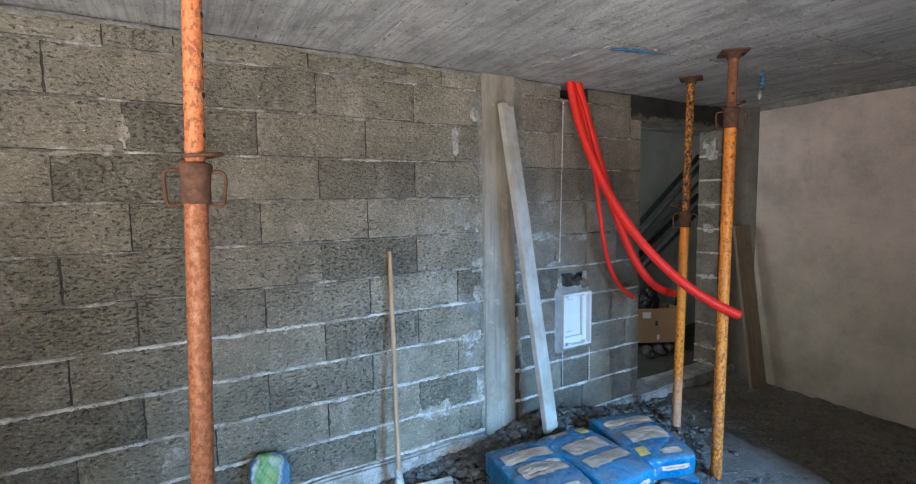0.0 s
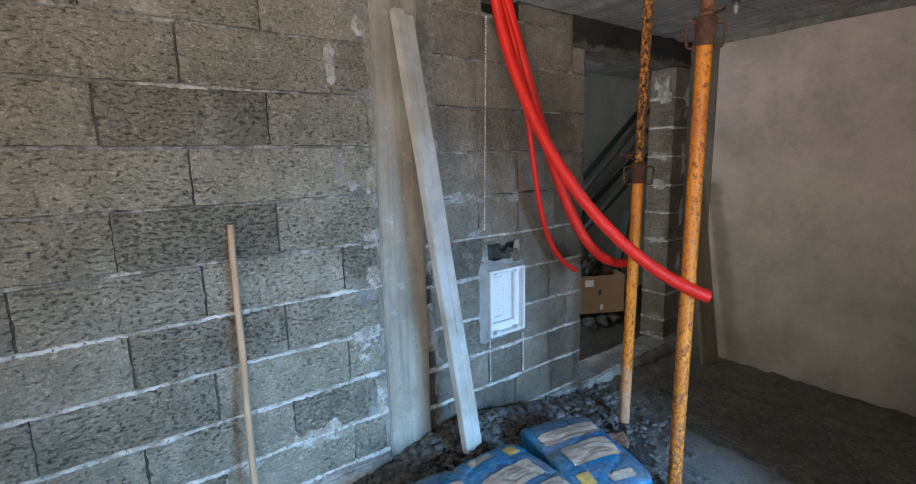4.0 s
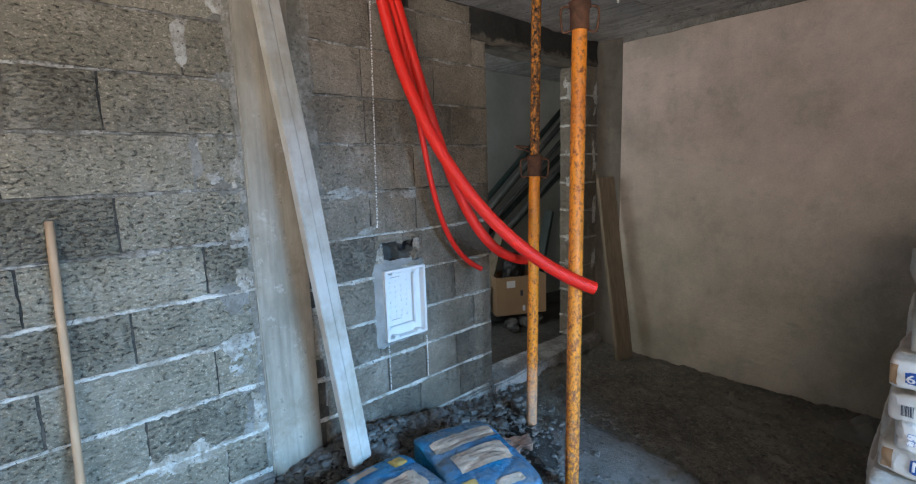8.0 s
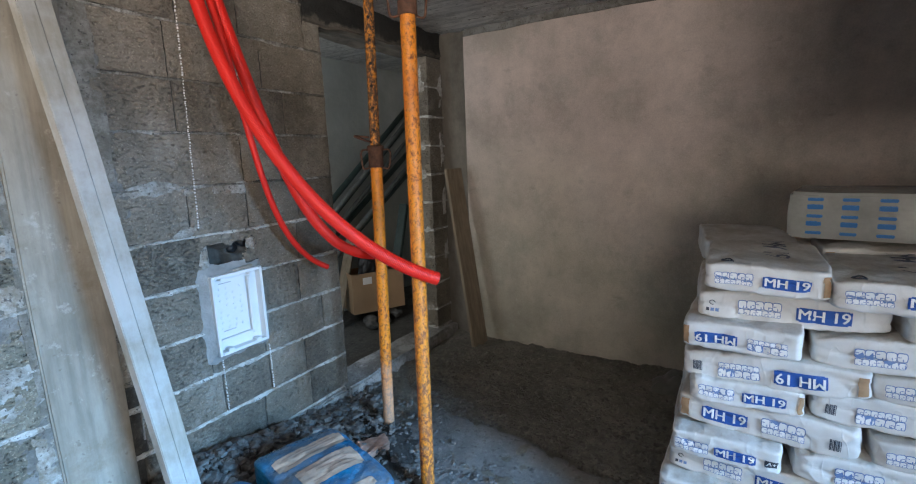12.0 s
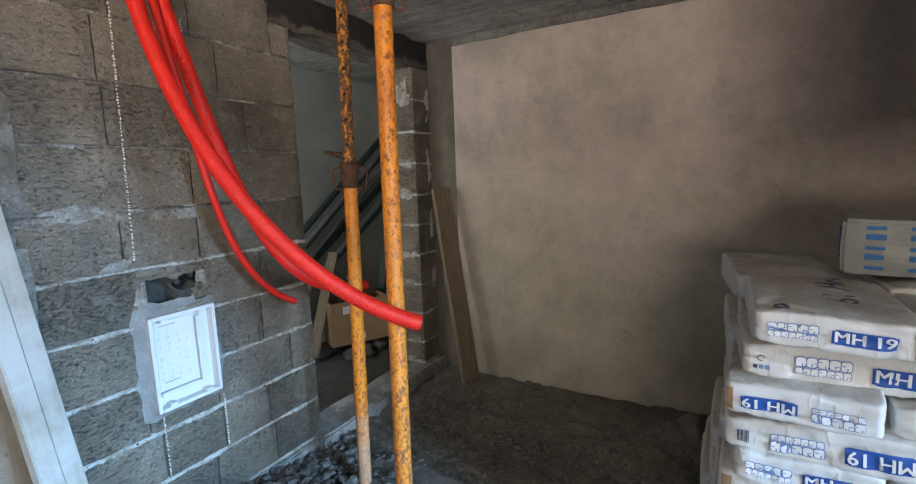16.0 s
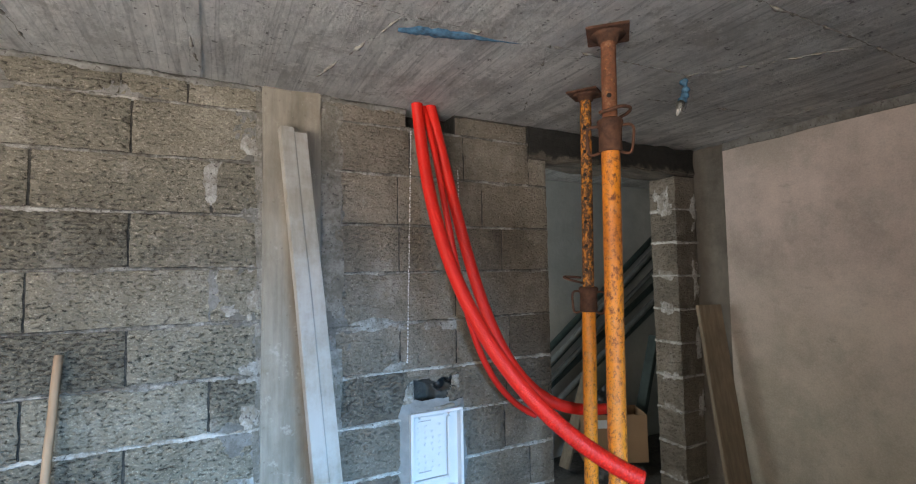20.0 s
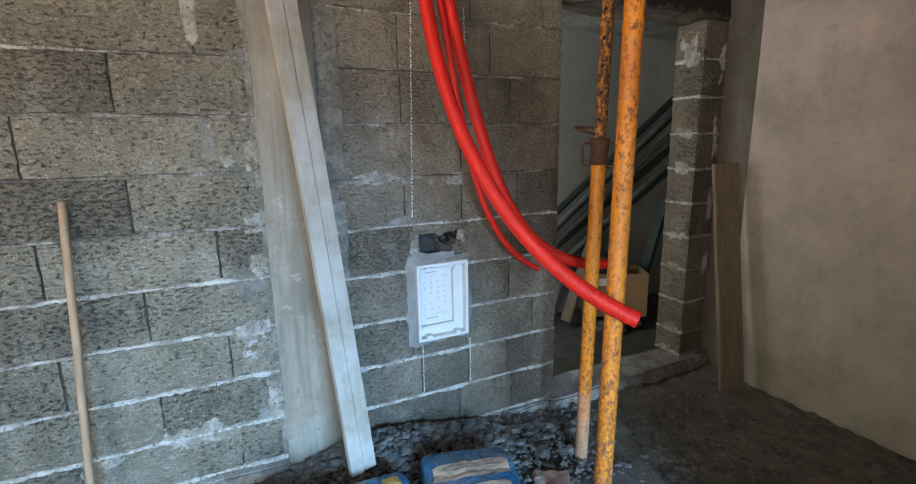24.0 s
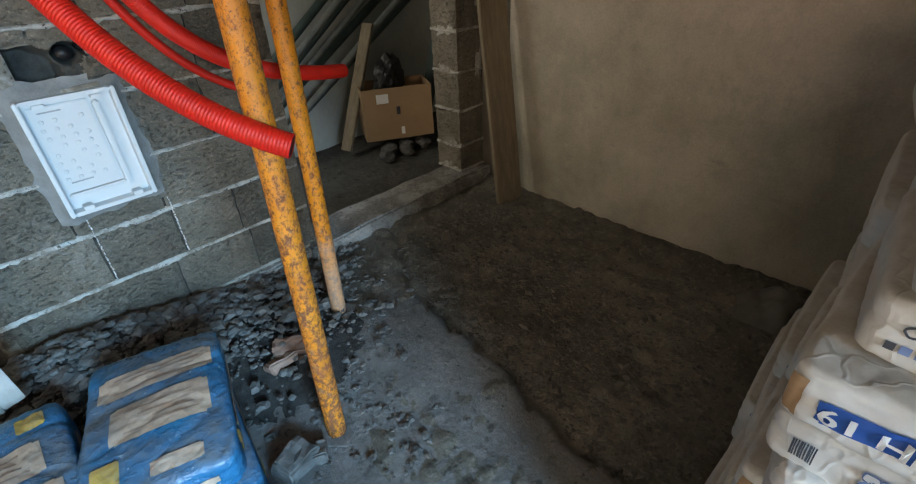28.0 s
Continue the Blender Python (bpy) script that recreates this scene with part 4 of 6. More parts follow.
def mortar_collar(x0, x1, z0, z1, grow, proud):
    """Mortar drawn up round the box: high against its rim, thinning to nothing with a ragged outline."""
    verts, faces = [], []
    n, rings = 96, 7
    for k in range(n):
        t = k / n * 4
        side, f = int(t), t - int(t)
        px, pz = ((x0 + (x1 - x0) * f, z0), (x1, z0 + (z1 - z0) * f), (x1 - (x1 - x0) * f, z1), (x0, z1 - (z1 - z0) * f))[side]
        d = Vector((px - (x0 + x1) / 2, 0, pz - (z0 + z1) / 2))
        d = Vector((d.x / (x1 - x0), 0, d.z / (z1 - z0)))
        d = Vector((math.copysign(abs(d.x * 2) ** 4, d.x), 0, math.copysign(abs(d.z * 2) ** 4, d.z)))
        d.normalize()
        g = grow * (1 + 0.45 * noise.noise((px * 13, 1, pz * 13)) + 0.12 * noise.noise((px * 40, 5, pz * 40)))
        for r in range(rings):
            s = r / (rings - 1)
            q = Vector((px, 0, pz)) + d * (g * s - 0.001)
            q.y = -proud * (1 - s) ** 1.4 + 0.004 * s + 0.004 * noise.noise((q.x * 40, 2, q.z * 40)) * (1 - s)
            verts.append(q)
    for k in range(n):
        for r in range(rings - 1):
            a, c = k * rings + r, ((k + 1) % n) * rings + r
            faces.append((a, c, c + 1, a + 1))
    return mesh_of("collar", verts, faces, True)


part("mortar_collar", mortar_collar(BX0, BX1, BZ0, BZ1, 0.042, 0.030), plain_mat("box_mortar", (0.245, 0.245, 0.235), 0.9, 0, 0.3, 9, 0.6, 0.008), wall_north, "grey mortar bedding round the box")


def smear(label, x0, x1, z0, z1, thick=0.01, material=None, seed=0, holes=0.0, y=0.0, parent=None):
    """A patch of mortar wiped over the blocks: highest inside, with a ragged outline."""
    nx, nz = max(6, int((x1 - x0) / 0.012)), max(6, int((z1 - z0) / 0.012))
    verts, faces = [], []
    for j in range(nz + 1):
        for i in range(nx + 1):
            u, v = i / nx * 2 - 1, j / nz * 2 - 1
            x, z = x0 + (x1 - x0) * i / nx, z0 + (z1 - z0) * j / nz
            f = 0.62 - max(abs(u), abs(v)) ** 2.5 * 1.1 + 0.95 * noise.noise((x * 14 + seed, z * 14, seed)) + 0.5 * noise.noise((x * 45, z * 45, seed))
            verts.append((x, y + 0.006 - thick * max(-0.9, min(0.8, f * 1.3)) - 0.003 * noise.noise((x * 60, z * 60, 3)), z))
    for j in range(nz):
        for i in range(nx):
            a = j * (nx + 1) + i
            faces.append((a, a + nx + 1, a + nx + 2, a + 1))
    return part("mortar_smear", mesh_of("smear", verts, faces, True), material or SMEAR, parent or wall_north)


for k, (x0, x1, z0, z1, th) in enumerate([
        (2.37, 2.43, 0.93, 1.06, 0.014), (2.62, 2.67, 0.94, 1.06, 0.014),
        (1.62, 1.72, 1.37, 1.55, 0.007), (1.565, 1.65, 1.80, 1.97, 0.007), (1.70, 1.80, 2.0, 2.14, 0.012), (1.69, 1.80, 1.10, 1.22, 0.012), (1.71, 1.80, 0.86, 1.06, 0.012), (1.62, 1.80, 0.58, 0.78, 0.012), (1.72, 1.80, 0.28, 0.52, 0.012),
        (1.73, 1.80, 1.28, 1.60, 0.010), (2.01, 2.07, 1.9, 2.1, 0.010), (2.01, 2.10, 0.9, 1.15, 0.012), (2.01, 2.08, 0.55, 0.82, 0.012), (2.02, 2.44, 1.27, 1.34, 0.010), (2.44, 2.66, 1.26, 1.32, 0.010), (2.28, 2.40, 1.09, 1.14, 0.010),
        (-0.20, 0.02, 1.74, 1.80, 0.008), (0.00, 0.10, 1.78, 1.92, 0.006), (1.30, 1.62, 0.20, 0.40, 0.008), (-0.42, -0.2, 2.02, 2.18, 0.007), (-1.0, -0.86, 1.9, 2.05, 0.008), (0.0, 0.25, 0.36, 0.5, 0.006), (1.05, 1.25, 0.26, 0.32, 0.008), (2.02, 2.10, 1.50, 1.78, 0.006), (2.88, 2.96, 1.98, 2.10, 0.006)]):
    smear("", x0, x1, z0, z1, th, SMEAR_PALE if k in (2, 3, 4, 5, 7, 13, 14, 15) else None, seed=k * 3.7)
for k, (x0, x1, z0, z1) in enumerate([(1.70, 1.80, 1.56, 2.02), (1.67, 1.80, 1.18, 1.52), (1.64, 1.80, 0.82, 1.0), (2.02, 2.12, 1.56, 1.90), (2.03, 2.16, 1.16, 1.40), (2.62, 2.70, 0.50, 0.90), (1.2, 1.5, 2.17, 2.24), (0.2, 0.5, 2.16, 2.22), (1.66, 1.80, 1.98, 2.24), (0.90, 1.06, 2.10, 2.26), (2.02, 2.10, 1.92, 2.25), (1.68, 1.80, 0.30, 0.62), (1.6, 1.74, 1.34, 1.57)]):
    smear("", x0, x1, z0, z1, 0.007, SMEAR_GREY, seed=120 + k * 4.1)

# the broken hole over the box: a rounded pocket wiped with grey mortar, two pipe mouths in its side
def pocket_depth(x, z):
    wob = 0.012 * noise.noise((x * 26, 3, z * 26)) + 0.005 * noise.noise((x * 80, 3, z * 80))

    def bowl(cx, cz, rx, rz, deep):
        d = math.hypot((x - cx) / rx, (z - cz) / rz) + wob * 8
        return deep * min(1.0, max(0.0, (1.12 - d) / 0.34))

    lumps = -0.020 * max(0.0, 1 - math.hypot((x - 2.615) / 0.05, (z - 0.962) / 0.04))
    return max(bowl(2.462, 0.968, 0.088, 0.078, 0.105), bowl(2.572, 1.012, 0.034, 0.032, 0.13), bowl(2.632, 1.030, 0.030, 0.026, 0.13), bowl(2.54, 0.965, 0.07, 0.035, 0.03)) + lumps + wob * 0.4


verts, faces = [], []
NX, NZ = 64, 40
for j in range(NZ + 1):
    for i in range(NX + 1):
        x, z = HOLE_X0 - 0.028 + (HOLE_X1 - HOLE_X0 + 0.056) * i / NX, HOLE_Z0 - 0.015 + (HOLE_Z1 - HOLE_Z0 + 0.045) * j / NZ
        rim = min(i, NX - i, j + 30, NZ - j)
        verts.append((x, (-0.001 if rim > 2 else 0.012) + pocket_depth(x, z), z))
for j in range(NZ):
    for i in range(NX):
        a = j * (NX + 1) + i
        faces.append((a, a + 1, a + NX + 2, a + NX + 1))
me = mesh_of("pocket", verts, faces, True)
# Grey mortar coloured nearly black, so the pocket's shade is painted in
me.materials.append(plain_mat("shaded_pocket_mortar", (0.055, 0.052, 0.045), 0.95, 0, 0.5, 16, 0.8, 0.006))
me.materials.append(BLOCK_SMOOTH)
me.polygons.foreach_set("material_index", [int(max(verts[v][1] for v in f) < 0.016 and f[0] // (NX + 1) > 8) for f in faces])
part("broken_pocket", me, None, wall_north, "rough grey mortar in the broken hole, coloured dark for its shade")
for k, (x, z) in enumerate(((2.572, 1.012), (2.632, 1.030))):
    part("conduit_stub", tube_mesh("stub", [(x, 0.12, z - 0.004), (x, 0.045, z - 0.002)], 0.021, 16), BLACK_PL, wall_north, "dark pipe end in the broken hole")
tagged(part("mortar_lump", boxm("lump", BX0 + 0.12, BX1 - 0.03, -0.03, 0.02, BZ1 + 0.001, BZ1 + 0.016, 0.006, 0.010, 6), SMEAR, wall_north), "mortar crumbs on the box")

# ---- timber ----


def timber(name, label, top, foot, wide, deep, material, turn, category, twist=0.0):
    top, foot = Vector(top), Vector(foot)
    d = top - foot
    m = Matrix.Translation(foot) @ d.to_track_quat("Z", "Y").to_matrix().to_4x4() @ Matrix.Rotation(radians(turn), 4, "Z")
    bm = boxm("timber", -wide / 2, wide / 2, -deep / 2, deep / 2, 0, d.length, 0.003, 0.0, 5)
    for v in bm.verts:
        v.co += noise.noise_vector((v.co.x * 4, v.co.y * 4, v.co.z * 2.3)) * 0.004
        v.co = Matrix.Rotation(twist * v.co.z, 4, "Z") @ v.co
    ob = part(name, bm, material)
    ob.matrix_basis = m
    return tagged(ob, label, category)


lean = thing("leaning_timber", "pale squared timber leaning against the column", "timber")
a = timber("front_lath", "", (1.868, -0.100, 2.10), (2.008, -0.338, 0.20), 0.053, 0.036, BOARD_W, -20, "timber", 0.02)
b = timber("rear_lath", "", (1.919, -0.092, 2.085), (2.059, -0.326, 0.205), 0.053, 0.030, BOARD_W, -20, "timber", 0.02)
for o, nm in ((a, "front_lath"), (b, "rear_lath")):
    o.parent = lean
    for key in ("label", "category"):
        if key in o:
            del o[key]
# stamped marks down the rear lath, too worn to read
rng = random.Random(8)
for k in range(26):
    bar = part("stamp_mark", boxm("bar", -0.008, 0.008 + rng.uniform(0, 0.006), -0.0175, -0.0155, 0, 0.012 + rng.uniform(0, 0.01)), INK, b)
    bar.matrix_basis = pose(0.012, 0, 0.75 + k * 0.036)

timber("corner_plank", "brown wooden plank leaning in the corner", (4.255, -0.150, 1.305), (4.215, -0.362, -0.03), 0.17, 0.026, PLANK_W, 2, "plank")

# ---- broom ----
broom = thing("broom", "push broom with wooden handle leaning on the block wall", "broom")
part("handle", tube_mesh("handle", [Vector((1.178, -0.028, 1.285)).lerp(Vector((1.135, -0.175, 0.115)), k / 12) + noise.noise_vector((k * 0.6, 1, 2)) * 0.003 for k in range(13)], 0.0125, 12), HANDLE_W, broom)
part("socket", tube_mesh("socket", [(1.137, -0.168, 0.16), (1.136, -0.172, 0.12), (1.133, -0.185, 0.075)], [0.016, 0.02, 0.03], 12), mortar_mat("dusty_socket"), broom)
hm = pose(1.15, -0.19, 0.045, -68, 0, -10)
part("head", boxm("head", -0.27, 0.27, -0.022, 0.022, -0.014, 0.014, 0.006), BOARD_W, broom, "dusty wooden broom head", at=hm)
verts, faces = [], []
rng = random.Random(3)
for k in range(52):
    x = -0.262 + 0.524 * k / 51
    for s in range(3):
        y = -0.014 + 0.014 * s
        v, f = tube([(x, y, -0.012), (x + rng.uniform(-0.008, 0.008), y - 0.012 + rng.uniform(-0.01, 0.01), -0.075)], [0.0028, 0.0045], 5)
        faces += [tuple(i + len(verts) for i in q) for q in f]
        verts += v
tagged(part("bristles", mesh_of("bristles", verts, faces), BRISTLE, broom, "grey worn bristles", at=hm), kind="stuff")

# ---- sacks ----


def ridge(n, width):
    return max(0.0, 1 - abs(n) / width) ** 1.5


def sack_point(c, half, seed, p=6.0, sag=0.0):
    n = sum(abs(v) ** p for v in c) ** (1 / p)
    q = Vector([v / n * h for v, h in zip(c, half)])
    out = Vector([(v / n) ** 3 / h for v, h in zip(c, half)]).normalized()
    s = Vector((seed * 1.31, seed * 0.77, seed))
    a, b = q.x / half[0], q.y / half[1]
    # folds that run across the skin, finer pleats towards the closed ends
    fold = ridge(noise.noise(Vector((q.x * 6 + q.z * 5, q.y * 6, q.z * 15)) + s), 0.16)
    crease = ridge(noise.noise(Vector((q.x * 14 + q.z * 12, q.y * 13, q.z * 22)) + s * 1.7), 0.13)
    pleat = ridge(noise.noise(Vector((q.x * 9, q.y * 34, q.z * 9)) + s * 2.1), 0.2) * max(0.0, abs(a) - 0.55) * 2
    q += out * (0.008 * noise.noise(q * 3.6 + s) - 0.0050 * fold - 0.0022 * crease - 0.003 * pleat)
    ends = max(0.0, abs(a) - 0.6)
    corner = max(0.0, abs(a) - 0.7) * max(0.0, abs(b) - 0.6)
    q.z *= 1 - 0.34 * ends - 0.9 * corner + 0.10 * (1 - a * a) * (1 - b * b)
    q.z += 0.010 * noise.noise(Vector((a * 1.3, b * 0.9, seed * 3.1)))
    q.z -= sag * a ** 2 * half[2]
    return q, out


def sack_body(half, seed, nx=56, ny=38, nz=16, p=17.0, sag=0.0):
    bm = bmesh.new()
    found = {}

    def vert(c):
        key = tuple(round(v, 5) for v in c)
        if key not in found:
            found[key] = bm.verts.new(sack_point(c, half, seed, p, sag)[0])
        return found[key]

    for axis, na, nb in ((0, ny, nz), (1, nx, nz), (2, nx, ny)):
        for s in (-1, 1):
            for i in range(na):
                for j in range(nb):
                    quad = []
                    for a, b in ((i, j), (i + 1, j), (i + 1, j + 1), (i, j + 1)):
                        ab = [-1 + 2 * a / na, -1 + 2 * b / nb]
                        ab.insert(axis, s)
                        quad.append(vert(ab))
                    bm.faces.new(quad)
    bmesh.ops.recalc_face_normals(bm, faces=bm.faces)
    for f in bm.faces:
        f.smooth = True
    return bm


def on_sack(face, u, v, half, seed, lift, p=17.0, sag=0.0):
    """The place on a sack's skin of metres u, v on one face, seen from outside with v up."""
    if face == "side":
        c = (u / half[0], -1, v / half[2])
    elif face == "end":
        c = (-1, -u / half[1], v / half[2])
    else:
        c = (u / half[0], v / half[1], 1)
    q, out = sack_point(c, half, seed, p, sag)
    return q + out * lift


def sack_patch(name, face, u0, u1, v0, v1, half, seed, material, parent, lift=0.0036, label="", p=17.0, sag=0.0, n=18):
    verts = [on_sack(face, u0 + (u1 - u0) * i / n, v0 + (v1 - v0) * j / n, half, seed, lift, p, sag) for j in range(n + 1) for i in range(n + 1)]
    faces = []
    for j in range(n):
        for i in range(n):
            if (i in (0, n - 1)) and (j in (0, n - 1)) and n > 6:
                continue
            a = j * (n + 1) + i
            faces.append((a, a + 1, a + n + 2, a + n + 1))
    return part(name, mesh_of(name, verts, faces, True), material, parent, label)


def sack_text(text, size, face, u, v, half, seed, parent, flip, material, lift=0.0056):
    vs, fs = lettering(text, size)
    s = -1 if flip else 1
    xs = sorted(a for a, _ in vs)
    gap = max((q - p, (p + q) / 2) for p, q in zip(xs, xs[1:]))[1] if " " in text else -9.0
    for side in (False, True) if " " in text else (True,):
        ids = [i for i, (a, _) in enumerate(vs) if (a > gap) == side]
        at = {i: k for k, i in enumerate(ids)}
        pts, faces = [], []
        for k, bold in enumerate((-0.0011, 0.0, 0.0011)):
            faces += [tuple(at[i] + len(pts) for i in f) for f in fs if f[0] in at]
            pts += [on_sack(face, u + s * (vs[i][0] + bold), v + s * vs[i][1], half, seed, lift + 0.0002 * k) for i in ids]
        part("lettering", mesh_of("lettering", pts, faces), material, parent, "white lettering")


def maker_mark(face, u, v, big, flip, half, seed, parent):
    """The maker's mark as two rows of plain rounded blobs with a blue outline."""
    d = -1 if flip else 1
    layers = {"mark": ([], []), "mark_fill": ([], []), "mark_stroke": ([], [])}

    def blob(layer, cu, cv, wu, wv, lift, count=14):
        pts, fcs = layers[layer]
        k = len(pts)
        for t in range(count):
            w = 2 * math.pi * t / count
            cx, sz = math.cos(w), math.sin(w)
            pts.append(on_sack(face, cu + wu * math.copysign(abs(cx) ** 0.5, cx), cv + wv * math.copysign(abs(sz) ** 0.5, sz), half, seed, lift))
        fcs.append(tuple(range(k, k + count)))

    for row, (count, wide, tall) in enumerate(((5, 0.0225, 0.026), (7, 0.0158, 0.0185))):
        for k in range(count):
            cu = u + d * ((k - (count - 1) / 2) * wide * big)
            cv = v + d * ((0.0125 if row == 0 else -0.0115) * big)
            blob("mark", cu, cv, wide * 0.56 * big, tall * 0.55 * big, 0.0036 + 0.0002 * ((k + row) % 2))
            blob("mark_fill", cu, cv, wide * 0.46 * big, tall * 0.455 * big, 0.0046)
            low = (0.10, -0.06, 0.14, -0.12, 0.04, 0.1, -0.05)[(k + row * 2) % 7]
            side = 1 if (k + row) % 2 else -1
            blob("mark_stroke", cu + side * wide * 0.26 * big, cv + tall * low * big, wide * 0.20 * big, tall * 0.045 * big, 0.0054, 6)
            blob("mark_stroke", cu - side * wide * (0.05 + low) * big, cv - tall * (0.26 + 0.4 * low) * big, wide * 0.06 * big, tall * 0.17 * big, 0.0054, 6)
    top = None
    for nm, mat in (("mark", LOGO_BLUE), ("mark_fill", PRINT_WHITE), ("mark_stroke", LOGO_BLUE)):
        ob = part(nm, mesh_of(nm, *layers[nm], True), mat, top or parent)
        tagged(ob, "outlined printed mark" if top is None else "", kind="stuff")
        top = top or ob


def white_sack(seed, face, label_u, logo_u, flip, torn=0, extra="", top_print=False):
    """A white paper sack with a blue name panel and a printed mark on the face that shows."""
    half = (0.245, 0.160, 0.052)
    s = thing("plaster_sack", "white paper sack of plaster with a blue lettered panel", "sack", None, "stack of white sacks")
    part("body", sack_body(half, seed), PAPER, s)
    big = 1.0 if face == "side" else 0.88
    pan = sack_patch("panel", face, label_u - 0.066 * big, label_u + 0.066 * big, -0.022 * big - 0.004, 0.022 * big - 0.004, half, seed, LABEL_BLUE, s, label="blue printed panel")
    sack_text("MH 19", 0.045 * big, face, label_u, -0.004, half, seed, pan, flip, PRINT_WHITE)
    maker_mark(face, logo_u, -0.004, big, flip, half, seed, s)
    wide = half[0] if face == "side" else half[1]
    if extra.startswith("barcode"):
        at = -0.215 if extra.endswith("left") else 0.17
        for k in range(9):
            u = at + k * 0.0032
            sack_patch("barcode_bar", face, u, u + (0.0018 if k % 3 else 0.0028), -0.022, 0.014, half, seed, INK, s, 0.0028, n=2)
    elif extra == "ring":
        pts = [on_sack(face, -0.205 + 0.0085 * math.cos(0.3 * k), 0.008 + 0.0085 * math.sin(0.3 * k), half, seed, 0.0026) for k in range(18)]
        part("recycling_ring", tube_mesh("ring", pts, 0.0013, 5), INK, s)
        for k in range(3):
            sack_patch("small_print", face, -0.222 + 0.014 * k, -0.212 + 0.014 * k, -0.024, -0.012, half, seed, INK if k == 0 else LOGO_BLUE, s, 0.0026, n=2)
    elif extra == "grade":
        tag = sack_patch("grade_mark", face, 0.112, 0.150, -0.018, 0.010, half, seed, INK, s, 0.0026, n=4)
        sack_text("A+", 0.022, face, 0.131, -0.004, half, seed, tag, flip, PRINT_WHITE, 0.0042)
    if top_print:
        sack_text("MH 19", 0.10, "top", 0.02, -0.03, half, seed, s, True, FADED_INK, 0.003)
        pts = [on_sack("top", -0.20 + 0.016 * math.cos(0.3 * k), 0.10 + 0.016 * math.sin(0.3 * k), half, seed, 0.0026) for k in range(22)]
        part("recycling_ring", tube_mesh("ring", pts, 0.002, 5), INK, s)
    # brown kraft paper that shows where the folded end has torn open
    if torn:
        u0 = wide * (0.86 if torn > 0 else -0.99)
        sack_patch("kraft_tear", face, u0, u0 + wide * 0.13, -0.036, 0.034, half, seed, KRAFT, s, 0.0034, "torn brown kraft paper", n=6)
    return s


protos = {
    "end": white_sack(1, "end", 0.048, -0.082, False, 1), "end_flip": white_sack(2, "end", -0.062, 0.072, True, -1), "side": white_sack(3, "side", 0.085, -0.075, False, 0, "ring"),
    "side_flip": white_sack(4, "side", 0.075, -0.085, True, 1, "barcode_left"), "side_left": white_sack(5, "side", -0.105, 0.055, False, -1, "barcode"), "end_left": white_sack(6, "end", 0.058, -0.078, False),
    "end_grade": white_sack(7, "end", 0.030, -0.095, False, 0, "grade"), "end_top": white_sack(8, "end", 0.052, -0.080, False, 1, "", True), "side_plain": white_sack(9, "side", 0.09, -0.09, False, 1),
}
used = set()


def put_sack(kind, x, y, z, yaw, roll=0.0, tip=0.0):
    m = pose(x, y, z + 0.052, roll, tip, yaw)
    if kind not in used:
        used.add(kind)
        protos[kind].matrix_basis = m
        return protos[kind]
    return copy_thing(protos[kind], m)


rng = random.Random(21)
# front rank, from the floor up: kind, left edge in y, height, depth of the face
layers = [("side_left", -1.80, 0.0), ("end", -1.81, 0.088), ("end_grade", -1.815, 0.178), ("side", -1.835, 0.27), ("end_grade", -1.845, 0.368), ("side_left", -1.86, 0.465),
          ("end", -1.88, 0.56), ("side_flip", -1.87, 0.652), ("end_flip", -1.875, 0.75), ("side", -1.892, 0.845), ("end_top", -1.912, 0.945)]
for k, (kind, y0, z) in enumerate(layers):
    def skew(a=2.5):
        return rng.uniform(-a, a)

    if kind.startswith("side"):
        x, y, yaw = 2.90 + 0.16 + rng.uniform(-0.035, 0.02), y0 - 0.245, -90 + skew(4)
        put_sack(kind, x, y, z, yaw, skew(1.2), -2.6 if kind == "side_flip" else skew(1.4))
        put_sack("side", x + 0.325, y + skew(0.02), z, -90 + skew(4), skew(1.2), skew(1.2))
        put_sack("side_flip" if k % 4 else "side_left", x + 0.65, y, z, -90 + skew(4))
        put_sack("end_left" if k % 4 else "end", x + 0.09 + skew(0.04), y0 - 0.50 - 0.165, z - 0.004, skew(5), skew(2.5), skew(1.2))
        put_sack("end", x + 0.59, y0 - 0.50 - 0.165, z, skew(4))
    else:
        x, y, yaw = 2.865 + 0.245 + rng.uniform(-0.03, 0.02), y0 - 0.160, skew(4)
        put_sack(kind, x, y, z, yaw, skew(1.6), skew(1.4))
        if k < len(layers) - 1:
            put_sack("end", x + 0.50, y + skew(0.02), z, skew(4), skew(1.4), skew(1.2))
        else:
            put_sack("end_left", x + 0.50, y0 - 0.10, z - 0.012, 7, 2, 1)
        right = "side_flip" if k % 4 == 2 else "side_plain"
        if k == len(layers) - 1:
            put_sack("end_top", x - 0.02, y0 - 0.325 - 0.165, z - 0.018, -3, -1.5, 1)
            put_sack("end_left", x + 0.02, y0 - 0.325 - 0.49, z - 0.01, 2, 1, 1)
        else:
            put_sack(right, x - 0.06 + skew(0.03), y0 - 0.325 - 0.25, z - 0.004, -90 + skew(5), skew(2), skew(2.5))
        put_sack("side_left", x + 0.29, y0 - 0.325 - 0.25, z, -90 + skew(4))

